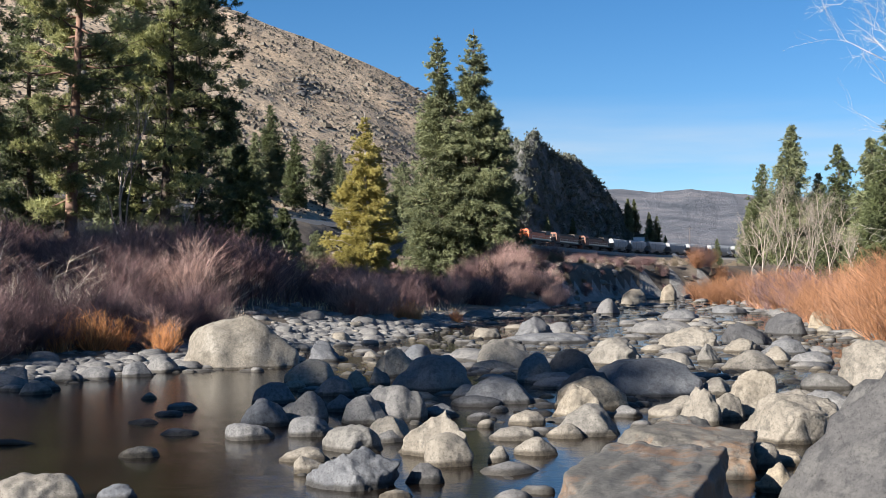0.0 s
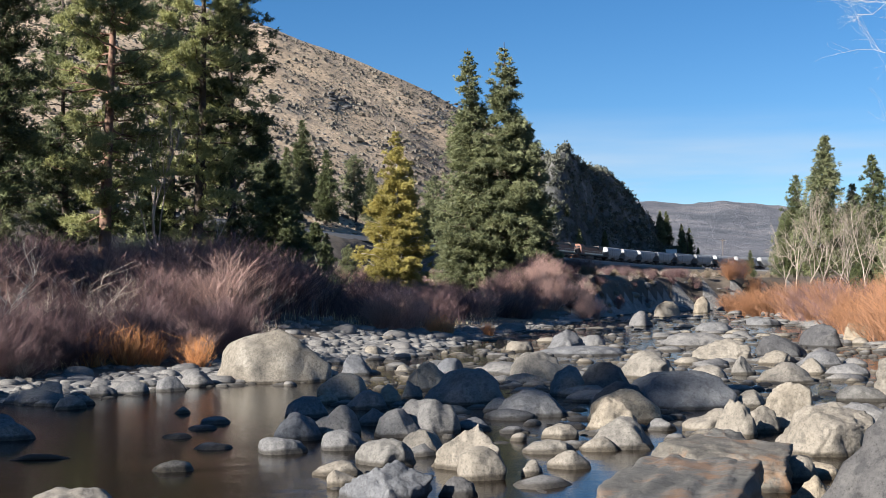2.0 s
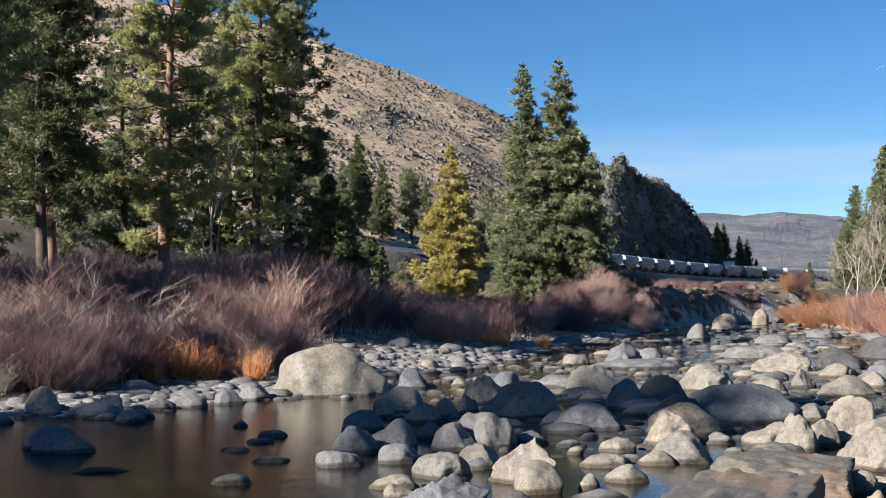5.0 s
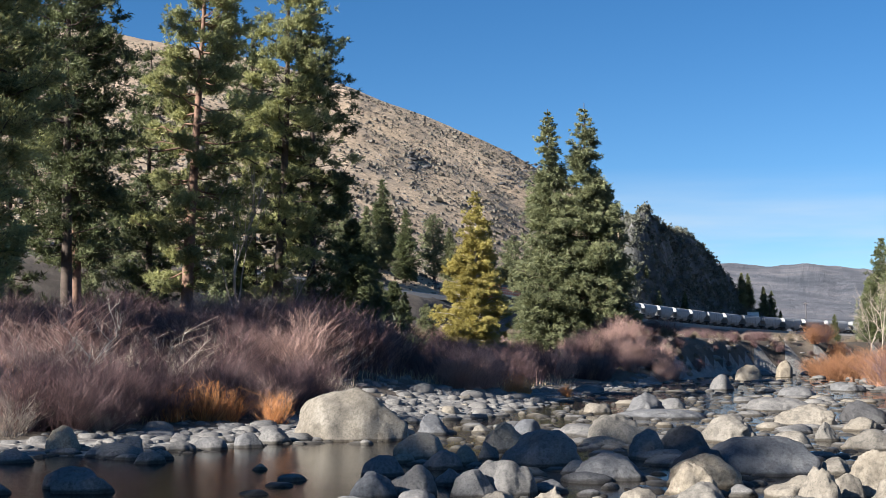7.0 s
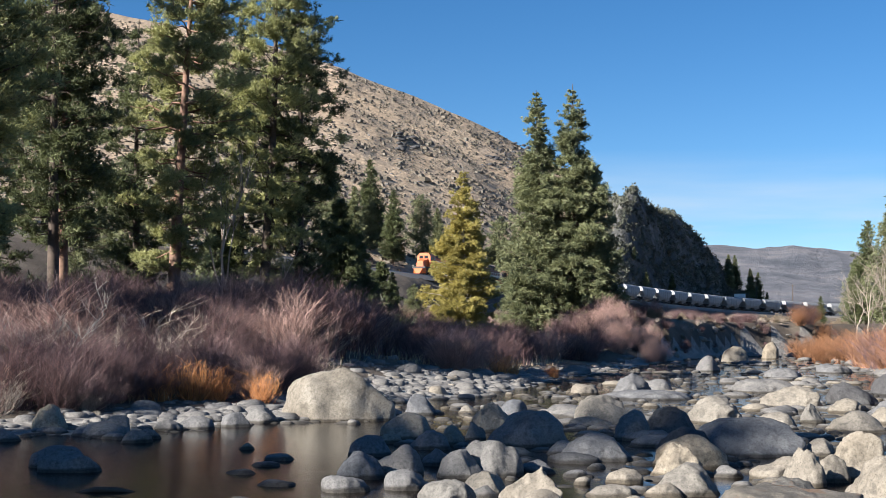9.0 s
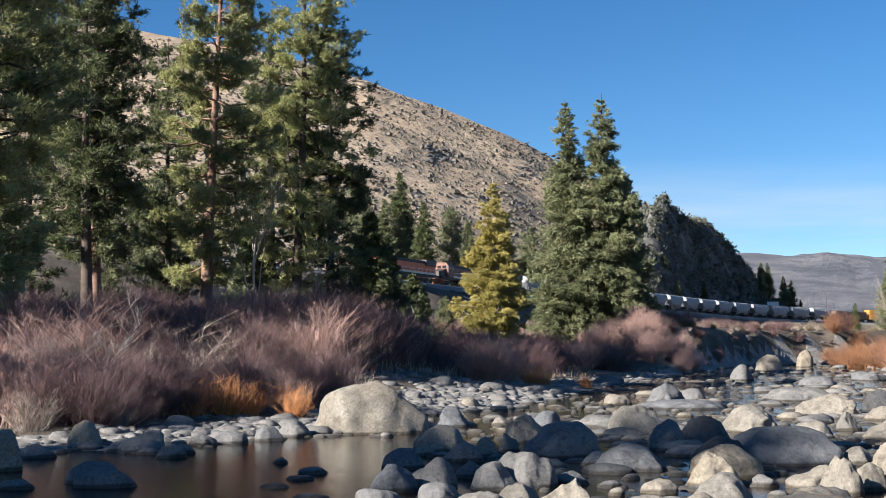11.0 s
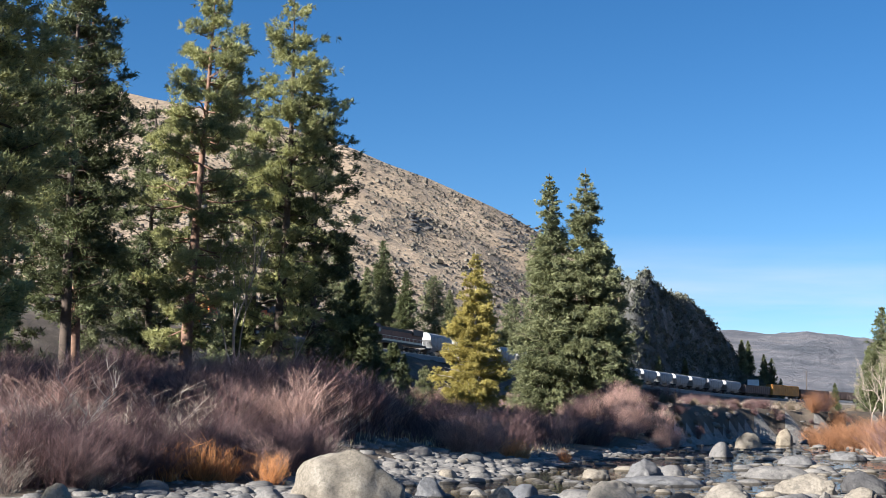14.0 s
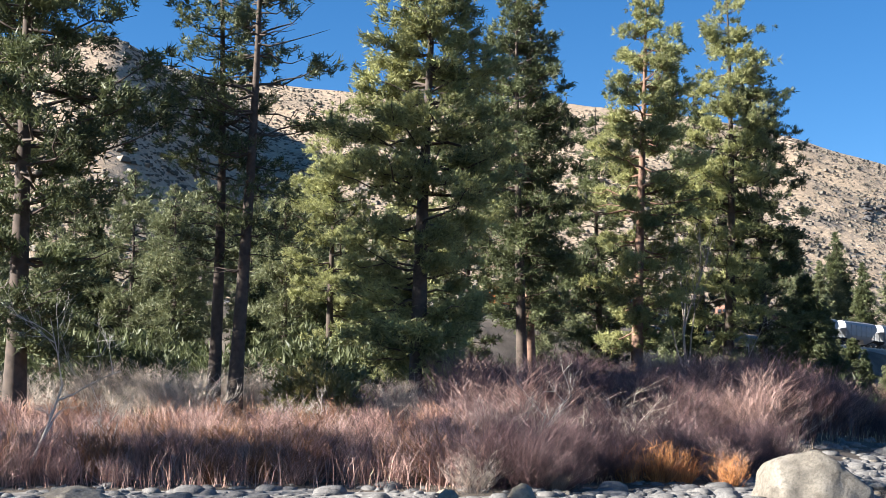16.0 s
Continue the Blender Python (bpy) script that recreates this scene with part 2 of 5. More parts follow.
def mesh_of(name, verts, faces, mat=None, smooth=False):
    me = bpy.data.meshes.new(name)
    v = np.asarray(verts, dtype=np.float32).reshape(-1, 3)
    f = [np.asarray(faces, dtype=np.int32)] if isinstance(faces, np.ndarray) else faces
    if isinstance(faces, np.ndarray):
        k, c = faces.shape[1], len(faces)
        me.vertices.add(len(v))
        me.vertices.foreach_set("co", v.ravel())
        me.loops.add(k * c)
        me.loops.foreach_set("vertex_index", faces.astype(np.int32).ravel())
        me.polygons.add(c)
        me.polygons.foreach_set("loop_start", np.arange(0, k * c, k, dtype=np.int32))
        me.update(calc_edges=True)
    else:
        me.from_pydata(v.tolist(), [], faces)
    if mat:
        me.materials.append(mat)
    me.polygons.foreach_set("use_smooth", np.full(len(me.polygons), smooth))
    me.update()
    return me


def put(name, me, parent=None, label="", m=None):
    ob = new(name, me)
    if parent:
        ob.parent = parent
    if m is not None:
        ob.matrix_basis = m
    if label:
        tagged(ob, label)
    return ob


def part(name, bm, mat, parent, label="", m=None):
    me = bpy.data.meshes.new(name)
    bm.to_mesh(me)
    bm.free()
    me.materials.append(mat)
    return put(name, me, parent, label, m)


def polar(az, d, z=0.0):
    return (d * math.sin(radians(az)), d * math.cos(radians(az)), z)


rng = np.random.default_rng(7)


def value_noise(x, y, seed=0):
    xi, yi = np.floor(x).astype(np.int64), np.floor(y).astype(np.int64)
    xf, yf = x - xi, y - yi
    def h(a, b):
        k = (a * 374761393 + b * 668265263 + seed * 974711) & 0x7FFFFFFF
        k = ((k ^ (k >> 13)) * 1274126177) & 0x7FFFFFFF
        return ((k ^ (k >> 16)) & 0xFFFF) / 65535.0
    u, v = xf * xf * (3 - 2 * xf), yf * yf * (3 - 2 * yf)
    a, b, c, d = h(xi, yi), h(xi + 1, yi), h(xi, yi + 1), h(xi + 1, yi + 1)
    return (a * (1 - u) + b * u) * (1 - v) + (c * (1 - u) + d * u) * v - 0.5


def fbm(x, y, octaves=5, seed=0):
    s, a = 0, 1.0
    for k in range(octaves):
        s = s + a * value_noise(x * 2 ** k, y * 2 ** k, seed + k)
        a *= 0.5
    return s


# ---- the lie of the land: the river, its banks, the railway, the hills ----
LEFT_BANK = np.array([(-90, -12), (-40, 1), (-30, 6), (-19, 19.5), (-14, 22.5), (-8, 23.3), (-5.7, 28.7), (-4, 38), (-1.7, 46), (3.4, 66), (10, 98), (22, 135), (60, 175), (140, 215)], float)
RIGHT_BANK = np.array([(-90, -22), (-12, -4), (-2, 3), (3.5, 7), (7, 14), (10.5, 30), (13, 42), (19, 80), (27, 112), (62, 150), (142, 185)], float)
# the railway's centre line: azimuth to the right, distance, height of the rail
RAIL = ((-75, 205, 19.5), (-55, 185, 18.2), (-40, 181, 17.0), (-30, 184, 16.2), (-22.8, 190, 15.5), (-16, 203, 14.9), (-10.5, 225, 14.2), (-5.88, 255, 13.4),
        (-3, 285, 12.9), (0, 328, 12.4), (3.44, 377, 11.9), (5.5, 412, 11.2), (8, 450, 10.3), (11.3, 489, 9.5), (13, 503, 9.2), (20, 545, 8.6), (30, 580, 8.0), (45, 640, 7.5))
R_AZ, R_D, R_Z = (np.array(c, float) for c in zip(*RAIL))


def to_line(x, y, line):
    """Signed distance to a polyline, positive on its left side."""
    best, sign = np.full(x.shape, 1e9), np.ones(x.shape)
    for (ax, ay), (bx, by) in zip(line[:-1], line[1:]):
        dx, dy = bx - ax, by - ay
        k = np.clip(((x - ax) * dx + (y - ay) * dy) / (dx * dx + dy * dy), 0, 1)
        px, py = x - ax - k * dx, y - ay - k * dy
        d = np.hypot(px, py)
        s = np.where(dx * py - dy * px >= 0, 1.0, -1.0)
        near = d < best
        best, sign = np.where(near, d, best), np.where(near, s, sign)
    return best * sign


def smooth(a, b, v):
    k = np.clip((v - a) / (b - a), 0, 1)
    return k * k * (3 - 2 * k)


def bank_height(x, y):
    """The valley floor: bed, gravel margin, terrace."""
    dl, dr = to_line(x, y, LEFT_BANK), -to_line(x, y, RIGHT_BANK)
    n1 = fbm(x / 3.0, y / 3.0, 4, 3)
    lo = np.maximum(dl, dr)
    z = np.where(lo < 0, np.maximum(-0.5, lo * 0.12), 0.06 * np.clip(lo, 0, 4)) + 0.10 * n1 * smooth(-1, 3, lo)
    bend = smooth(1, 9, x) * smooth(72, 98, y)
    z = z + (1.7 * smooth(3.0, 24, dl) + 0.9 * smooth(30, 90, dl)) * (1 - 0.85 * bend) + 0.9 * smooth(3, 16, dr)
    z = z + 3.1 * smooth(0.2, 3.2, dl) * smooth(80, 102, y) * smooth(-2, 6, x)
    mound = 1.1 * np.exp(-(((x + 10) / 6.5) ** 2 + ((y - 47) / 8.0) ** 2))
    return z + mound + 0.5 * fbm(x / 14, y / 14, 3, 9) * smooth(6, 20, lo)


SKY_AZ = np.array([-180, -100, -75, -60, -50, -39.5, -30.5, -24, -19.3, -14, -9.1, -6, -3.4, -0.6, 1.2, 3.0, 3.65, 4.0, 4.15, 4.4, 5.0, 5.15, 5.6, 6.2, 7.3, 7.9, 8.15, 9.2, 9.9, 180], float)
SKY_EL = np.array([2, 5, 9, 13, 14.2, 14.5, 14.1, 13.7, 13.4, 12.8, 11.8, 10.63, 9.62, 8.27, 7.3, 6.03, 5.72, 6.2, 6.15, 5.6, 5.5, 5.25, 5.15, 4.65, 3.6, 2.9, 2.15, 1.75, 0.3, 0.2], float)
RIDGE_AZ = np.array([-180, -75, -45, -10, -0.6, 3, 8, 12, 180], float)
RIDGE_D = np.array([900, 620, 600, 640, 640, 575, 530, 600, 900], float)


def land(x, y):
    r, az = np.hypot(x, y), np.degrees(np.arctan2(x, y))
    floor = bank_height(x, y)
    rd, rz = np.interp(az, R_AZ, R_D), np.interp(az, R_AZ, R_Z) - 0.75
    # the railway's bench, only on the far side of the river
    on = smooth(-95, -75, az) * (1 - smooth(45, 70, az))
    slope = 26 + 6 * fbm(x / 20, y / 20, 3, 5)
    up = smooth(rd - 4 - slope, rd - 4, r)
    z = floor + on * (rz - floor) * (0.22 * smooth(rd - 120, rd - 30, r) * (1 - up) + up)
    # the hill above it
    top = np.interp(az, SKY_AZ, SKY_EL)
    ridge = np.interp(az, RIDGE_AZ, RIDGE_D)
    spur = smooth(1.8, 3.6, az) * (1 - smooth(9, 11, az))
    ridge = ridge + (rd + 51 - ridge) * spur
    crest = 2 + ridge * np.tan(np.radians(top))
    k = np.clip((r - rd - 9) / np.maximum(ridge - rd - 9, 20), 0, 1)
    knobs = smooth(1.5, 4, az) * (1 - smooth(8, 9, az))
    rough = fbm(x / 45, y / 45, 5, 11) * (5 + 10 * knobs) + knobs * (np.abs(fbm(x / 12, y / 12, 4, 17)) * 12 - 3 + 3.5 * fbm(x / 5.5, y / 5.5, 3, 19))
    rise = np.maximum(crest - z, 0) * (0.25 * k + 0.75 * k ** 1.25)
    z = z + on * np.where(r > rd + 9, rise + rough * smooth(0, 0.25, k) * (1 - 0.55 * smooth(0.85, 1, k)) * (crest > 14), 0)
    # a shoulder upstream, whose flank faces away from the sun
    shoulder = smooth(-62, -41, az) * (1 - smooth(-40, -32.5, az))
    z = z + on * 30 * shoulder * 4 * k * (1 - k) * (r > rd + 9)
    z = np.where(r > ridge, z - on * (r - ridge) * 0.25 * (crest > 14), z)
    # ridges far down the valley, and low hills all round
    far = (2 + 2600 * np.tan(np.radians(np.interp(az, [-180, -20, 5, 7, 9.9, 12.8, 16, 22, 40, 180], [3, 3.6, 3.72, 3.72, 3.6, 3.4, 3.3, 3.5, 3.2, 3])))) * smooth(900, 2600, r) * (1 + 0.10 * fbm(az / 2.2, r / 900, 5, 21) * (r < 2550))
    return np.where(r > 700, np.maximum(z * (r < 1500), far), z)


def height(x, y):
    return float(land(np.array([x], float), np.array([y], float))[0])


def rail_pose(az):
    return np.interp(az, R_AZ, R_D), np.interp(az, R_AZ, R_Z)


def build_ground():
    az = np.radians(np.concatenate([np.arange(-180, -64, 4.0), np.arange(-64, 24, 0.13), np.arange(24, 180, 4.0)]))
    r = 0.6 * 1.034 ** np.arange(0, 270)
    r = np.concatenate([[0.004, 0.3], r[r < 340], np.arange(342, 610, 4.0), r[(r > 612) & (r < 4800)]])
    A, R = np.meshgrid(az, r, indexing="ij")
    X, Y = R * np.sin(A), R * np.cos(A)
    Z = land(X, Y)
    Z[R > 3200] *= 0.6
    na, nr = A.shape
    idx = np.arange(na * nr).reshape(na, nr)
    nxt = np.roll(idx, -1, 0)
    f = np.stack([idx[:, :-1], nxt[:, :-1], nxt[:, 1:], idx[:, 1:]], -1).reshape(-1, 4)
    v = np.stack([X, Y, Z], -1).reshape(-1, 3)
    me = mesh_of("ground", v, f, GRAVEL, True)
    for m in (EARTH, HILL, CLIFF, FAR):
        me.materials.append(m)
    c = v[f].mean(1)
    rr, aa = np.hypot(c[:, 0], c[:, 1]), np.degrees(np.arctan2(c[:, 0], c[:, 1]))
    rd = np.interp(aa, R_AZ, R_D)
    lo = np.maximum(to_line(c[:, 0], c[:, 1], LEFT_BANK), -to_line(c[:, 0], c[:, 1], RIGHT_BANK))
    k = np.where((lo > 2.2) | ((lo > 1.5) & (c[:, 1] > 60)), 1, 0)
    k = np.where(rr > rd + 9, 2, k)
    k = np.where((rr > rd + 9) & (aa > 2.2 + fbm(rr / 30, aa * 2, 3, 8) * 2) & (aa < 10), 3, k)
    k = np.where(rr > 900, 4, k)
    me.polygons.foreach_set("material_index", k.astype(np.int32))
    ob = put("ground", me)
    return tagged(ob, "river valley ground with gravel, dry earth, sagebrush hill and far ridge", "ground", kind="structure")


build_ground()
wv = [(-120, -40, 0), (150, -40, 0), (150, 230, 0), (-120, 230, 0)]
tagged(put("water", mesh_of("water", wv, [(0, 1, 2, 3)], WATER)), "shallow brown river water with small ripples", "river", kind="structure")

# ---- boulders and stones of the river ----
STONE_WORDS = {"p": "pale sunlit granite", "g": "grey river", "d": "dark grey basalt", "t": "rough tan", "r": "grey rock stained with rust"}
SHAPE_WORDS = {"r": "rounded boulder", "b": "block-shaped boulder", "a": "angular boulder", "f": "flat slab stone"}


def stone_mesh(w, d, h, kind, seed, fine):
    rnd = random.Random(seed)
    bm = bmesh.new()
    if kind == "b":
        bmesh.ops.create_cube(bm, size=2.0)
        bmesh.ops.subdivide_edges(bm, edges=bm.edges[:], cuts=31, use_grid_fill=True)
        for v in bm.verts:
            v.co = v.co * 0.88 + v.co.normalized() * 0.14
    else:
        bmesh.ops.create_icosphere(bm, subdivisions=fine, radius=1.0)
    off = Vector((seed * 3.7, seed * 1.3, seed * 2.1))
    planes = []
    for _ in range({"r": 9, "a": 15, "f": 7, "b": 5}[kind]):
        n = Vector((rnd.gauss(0, 1), rnd.gauss(0, 1), rnd.gauss(0.25, 0.7))).normalized()
        planes.append((n, rnd.uniform(0.66, 0.95) if kind in "rf" else rnd.uniform(0.55, 0.85) if kind == "a" else rnd.uniform(1.0, 1.2)))
    for v in bm.verts:
        p = v.co.copy()
        for n, o in planes:
            over = p.dot(n) - o
            if over > 0:
                p -= n * over * (0.92 if kind == "a" else 0.95 if kind == "b" else 0.80)
        k = 1 + (0.07 if kind == "b" else 0.17) * noise.noise(p * 1.1 + off) + 0.08 * noise.noise(p * 3.5 + off)
        k += (0.09 if kind == "a" else 0.035 if kind == "b" else 0.02) * noise.fractal(p * 5 + off, 0.7, 2.0, 3)
        v.co = p * k
    hi = max(v.co.z for v in bm.verts)
    wx = max(abs(v.co.x) for v in bm.verts)
    wy = max(abs(v.co.y) for v in bm.verts)
    for v in bm.verts:
        up = v.co.z / hi
        low = 0.12 * h + 0.03
        slim = 1.03 - (0.03 if kind == "b" else 0.09) * max(up, 0)
        v.co = Vector((v.co.x / wx * w / 2 * slim, v.co.y / wy * d / 2 * slim, (h + low) * up ** 0.78 - low if up > 0 else up * max(0.3, 0.5 * h) - low))
    for f in bm.faces:
        f.smooth = True
    return bm


def boulder(x, y, w, d, h, tone, kind, seed, base=0.0, turn=None, tip=(0, 0)):
    near = math.hypot(x, y)
    ob_mesh = bpy.data.meshes.new("boulder")
    bm = stone_mesh(w, d, h, kind, seed, 5 if w / near > 0.045 else 4 if w / near > 0.02 else 3)
    bm.to_mesh(ob_mesh)
    bm.free()
    ob_mesh.materials.append(ROCKS[tone])
    ob = put("boulder", ob_mesh)
    ob.matrix_basis = pose(x, y, base, tip[0], tip[1], turn if turn is not None else -math.degrees(math.atan2(x, y)))
    size = "huge " if w > 3 else "small " if w < 0.6 else ""
    return tagged(ob, f"{size}{STONE_WORDS[tone]} {SHAPE_WORDS[kind]} in shallow river water", "boulder", "river boulders")


boulder(-3.65, 11.59, 0.87, 0.65, 0.25, "p", "r", 1)
boulder(-2.91, 11.55, 0.38, 0.28, 0.16, "g", "a", 2)
boulder(-3.38, 14.42, 0.48, 0.36, 0.12, "p", "r", 3)
boulder(-4.84, 21.25, 0.29, 0.21, 0.10, "p", "r", 4)
boulder(-3.95, 19.68, 0.54, 0.49, 0.09, "g", "f", 5)
boulder(-3.98, 18.79, 0.49, 0.44, 0.06, "g", "f", 6)
boulder(-4.10, 17.72, 0.49, 0.44, 0.06, "p", "f", 7)
boulder(-3.36, 16.51, 0.56, 0.50, 0.07, "g", "f", 8)
boulder(-7.06, 22.91, 0.54, 0.41, 0.19, "g", "r", 9)
boulder(-7.99, 24.14, 0.66, 0.50, 0.34, "g", "r", 10)
boulder(-6.79, 25.26, 0.86, 0.65, 0.26, "g", "r", 11)
boulder(-6.21, 26.07, 0.77, 0.58, 0.30, "g", "r", 12)
boulder(-7.82, 26.91, 0.61, 0.46, 0.22, "g", "r", 13)
boulder(-7.58, 29.89, 0.73, 0.54, 0.26, "g", "r", 14)
boulder(-5.90, 27.30, 0.80, 0.60, 0.34, "g", "r", 15)
boulder(-4.49, 28.81, 2.65, 1.99, 1.16, "t", "r", 517)
boulder(-7.57, 37.43, 1.81, 1.36, 0.70, "t", "r", 17)
boulder(-2.45, 16.03, 0.72, 0.54, 0.20, "g", "r", 18)
boulder(-2.41, 17.44, 0.69, 0.52, 0.37, "g", "r", 19)
boulder(-2.67, 20.58, 0.76, 0.57, 0.33, "g", "r", 20)
boulder(-1.95, 17.92, 0.75, 0.56, 0.42, "g", "r", 21)
boulder(-1.69, 16.37, 0.57, 0.43, 0.25, "g", "r", 22)
boulder(-2.44, 24.04, 1.03, 0.77, 0.47, "p", "r", 23)
boulder(-2.64, 22.87, 0.42, 0.32, 0.17, "p", "r", 24)
boulder(-1.88, 21.93, 0.77, 0.57, 0.32, "g", "r", 25)
boulder(-1.57, 16.42, 0.47, 0.43, 0.13, "p", "f", 26)
boulder(-1.51, 22.78, 0.46, 0.34, 0.36, "p", "r", 27)
boulder(-1.72, 31.68, 0.58, 0.44, 0.20, "p", "a", 28)
boulder(-1.08, 17.75, 0.65, 0.49, 0.38, "g", "r", 29)
boulder(-1.52, 19.29, 0.46, 0.34, 0.25, "g", "r", 30)
boulder(-0.67, 18.12, 0.91, 0.68, 0.50, "g", "r", 31)
boulder(-2.83, 30.97, 0.95, 0.71, 0.49, "g", "a", 32)
boulder(-0.60, 30.92, 0.81, 0.61, 0.39, "g", "r", 33)
boulder(-0.22, 23.04, 1.45, 1.08, 0.63, "g", "r", 34)
boulder(-0.97, 26.25, 1.25, 0.94, 0.59, "p", "a", 35)
boulder(-1.17, 23.82, 0.44, 0.33, 0.34, "p", "a", 36)
boulder(-1.01, 14.95, 0.78, 0.59, 0.30, "p", "r", 37)
boulder(-0.66, 15.94, 0.63, 0.47, 0.29, "p", "r", 38)
boulder(-1.48, 14.13, 0.62, 0.46, 0.14, "p", "r", 39)
boulder(-1.38, 13.24, 0.35, 0.26, 0.17, "p", "r", 40)
boulder(-0.88, 12.32, 0.98, 0.74, 0.38, "g", "a", 41)
boulder(-0.06, 14.59, 0.92, 0.69, 0.50, "p", "a", 42)
boulder(0.04, 13.79, 0.58, 0.43, 0.34, "p", "r", 43)
boulder(-0.16, 12.63, 0.44, 0.33, 0.19, "d", "r", 44)
boulder(-0.43, 11.77, 0.34, 0.26, 0.07, "p", "r", 45)
boulder(-0.40, 18.50, 0.40, 0.30, 0.27, "g", "r", 46)
boulder(1.38, 28.37, 1.47, 1.10, 0.66, "p", "r", 47)
boulder(3.37, 40.27, 2.92, 2.63, 0.29, "g", "f", 48)
boulder(1.04, 27.73, 1.08, 0.81, 0.22, "p", "r", 49)
boulder(1.74, 24.68, 0.71, 0.53, 0.56, "g", "r", 50)
boulder(2.56, 25.68, 1.23, 0.92, 0.58, "d", "r", 51)
boulder(2.46, 21.83, 1.05, 0.78, 0.46, "d", "r", 52)
boulder(0.96, 20.68, 1.25, 0.94, 0.41, "g", "r", 53)
boulder(0.39, 21.52, 0.75, 0.56, 0.22, "g", "r", 54)
boulder(0.49, 20.17, 0.87, 0.78, 0.16, "d", "f", 55)
boulder(1.93, 18.53, 0.87, 0.65, 0.47, "t", "a", 56)
boulder(1.16, 17.58, 0.54, 0.40, 0.19, "p", "r", 57)
boulder(0.57, 17.21, 0.24, 0.18, 0.11, "p", "r", 58)
boulder(0.92, 16.02, 0.70, 0.63, 0.15, "p", "f", 59)
boulder(1.06, 14.64, 0.56, 0.42, 0.20, "p", "r", 60)
boulder(0.59, 14.00, 0.26, 0.19, 0.17, "p", "r", 61)
boulder(1.88, 16.47, 0.86, 0.65, 0.39, "p", "r", 62)
boulder(1.53, 16.21, 0.60, 0.45, 0.17, "p", "r", 63)
boulder(3.56, 22.22, 2.10, 1.58, 0.61, "g", "r", 64)
boulder(3.98, 29.73, 1.80, 1.35, 0.62, "p", "a", 65)
boulder(7.02, 36.61, 1.93, 1.44, 0.62, "p", "a", 66)
boulder(7.83, 46.08, 2.61, 1.96, 0.46, "g", "r", 67)
boulder(9.07, 38.27, 1.63, 1.22, 0.67, "d", "a", 68)
boulder(5.15, 28.65, 0.84, 0.63, 0.33, "p", "r", 69)
boulder(6.25, 30.49, 0.76, 0.57, 0.44, "p", "a", 70)
boulder(8.03, 34.74, 1.24, 0.93, 0.37, "p", "a", 71)
boulder(6.66, 27.76, 1.19, 0.89, 0.44, "p", "r", 72)
boulder(7.93, 30.49, 0.77, 0.58, 0.38, "p", "r", 73)
boulder(8.96, 33.78, 1.36, 1.02, 0.42, "g", "r", 74)
boulder(3.32, 18.36, 0.81, 0.61, 0.32, "p", "r", 75)
boulder(3.51, 17.60, 0.59, 0.45, 0.51, "p", "a", 76)
boulder(4.45, 18.57, 0.99, 0.74, 0.68, "t", "a", 77)
boulder(4.25, 15.90, 1.45, 1.0, 0.60, "p", "a", 78)
boulder(3.90, 16.28, 0.34, 0.25, 0.20, "p", "r", 79)
boulder(3.99, 18.19, 0.54, 0.40, 0.38, "p", "r", 80)
boulder(7.80, 23.59, 1.81, 1.36, 0.87, "p", "a", 81)
boulder(5.55, 18.50, 1.41, 1.06, 0.39, "g", "a", 82)
boulder(3.33, 13.58, 0.45, 0.34, 0.27, "p", "r", 83)
boulder(3.63, 13.80, 0.41, 0.31, 0.16, "t", "r", 84)
boulder(3.15, 12.07, 0.49, 0.37, 0.28, "t", "a", 85)
boulder(2.77, 15.05, 1.44, 1.08, 0.38, "r", "a", 86)
boulder(12.11, 44.89, 1.81, 1.36, 0.80, "d", "a", 87)
boulder(14.45, 49.38, 1.12, 0.84, 0.74, "t", "a", 88)
boulder(20.42, 77.42, 0.98, 0.73, 0.87, "t", "r", 89)
boulder(13.76, 93.46, 2.06, 1.54, 1.17, "t", "r", 90)
boulder(18.90, 108.62, 1.54, 1.15, 1.47, "t", "a", 91)
boulder(8.99, 70.48, 1.36, 1.02, 0.85, "g", "r", 92)
boulder(3.00, 43.90, 1.34, 1.00, 0.67, "g", "a", 93)
boulder(1.40, 42.20, 1.03, 0.77, 0.35, "p", "r", 94)
boulder(4.11, 45.56, 1.19, 0.89, 0.42, "g", "r", 95)
boulder(11.35, 61.52, 1.90, 1.71, 0.46, "g", "f", 96)
boulder(15.67, 70.67, 1.89, 1.42, 0.48, "g", "r", 97)
boulder(8.62, 30.02, 1.08, 0.81, 0.28, "g", "r", 98)
boulder(6.89, 23.28, 0.95, 0.71, 0.28, "p", "r", 99)
boulder(2.87, 28.98, 0.76, 0.57, 0.24, "p", "r", 100)
boulder(-0.03, 18.61, 0.57, 0.51, 0.18, "g", "f", 101)
boulder(5.61, 20.15, 0.55, 0.41, 0.25, "p", "r", 102)
boulder(-6.49, 17.57, 0.90, 0.68, 0.28, "g", "r", 201)
boulder(-9.24, 23.92, 0.73, 0.55, 0.52, "t", "r", 202)
boulder(-8.87, 19.61, 0.56, 0.42, 0.66, "t", "r", 203)
boulder(-9.31, 21.87, 0.68, 0.51, 0.23, "g", "r", 204)
boulder(-7.59, 17.20, 0.57, 0.43, 0.13, "g", "f", 205)
boulder(-8.32, 23.35, 0.65, 0.48, 0.19, "g", "r", 206)
boulder(-7.00, 22.08, 0.60, 0.45, 0.20, "p", "r", 207)
boulder(-7.17, 24.73, 0.56, 0.42, 0.23, "g", "r", 208)
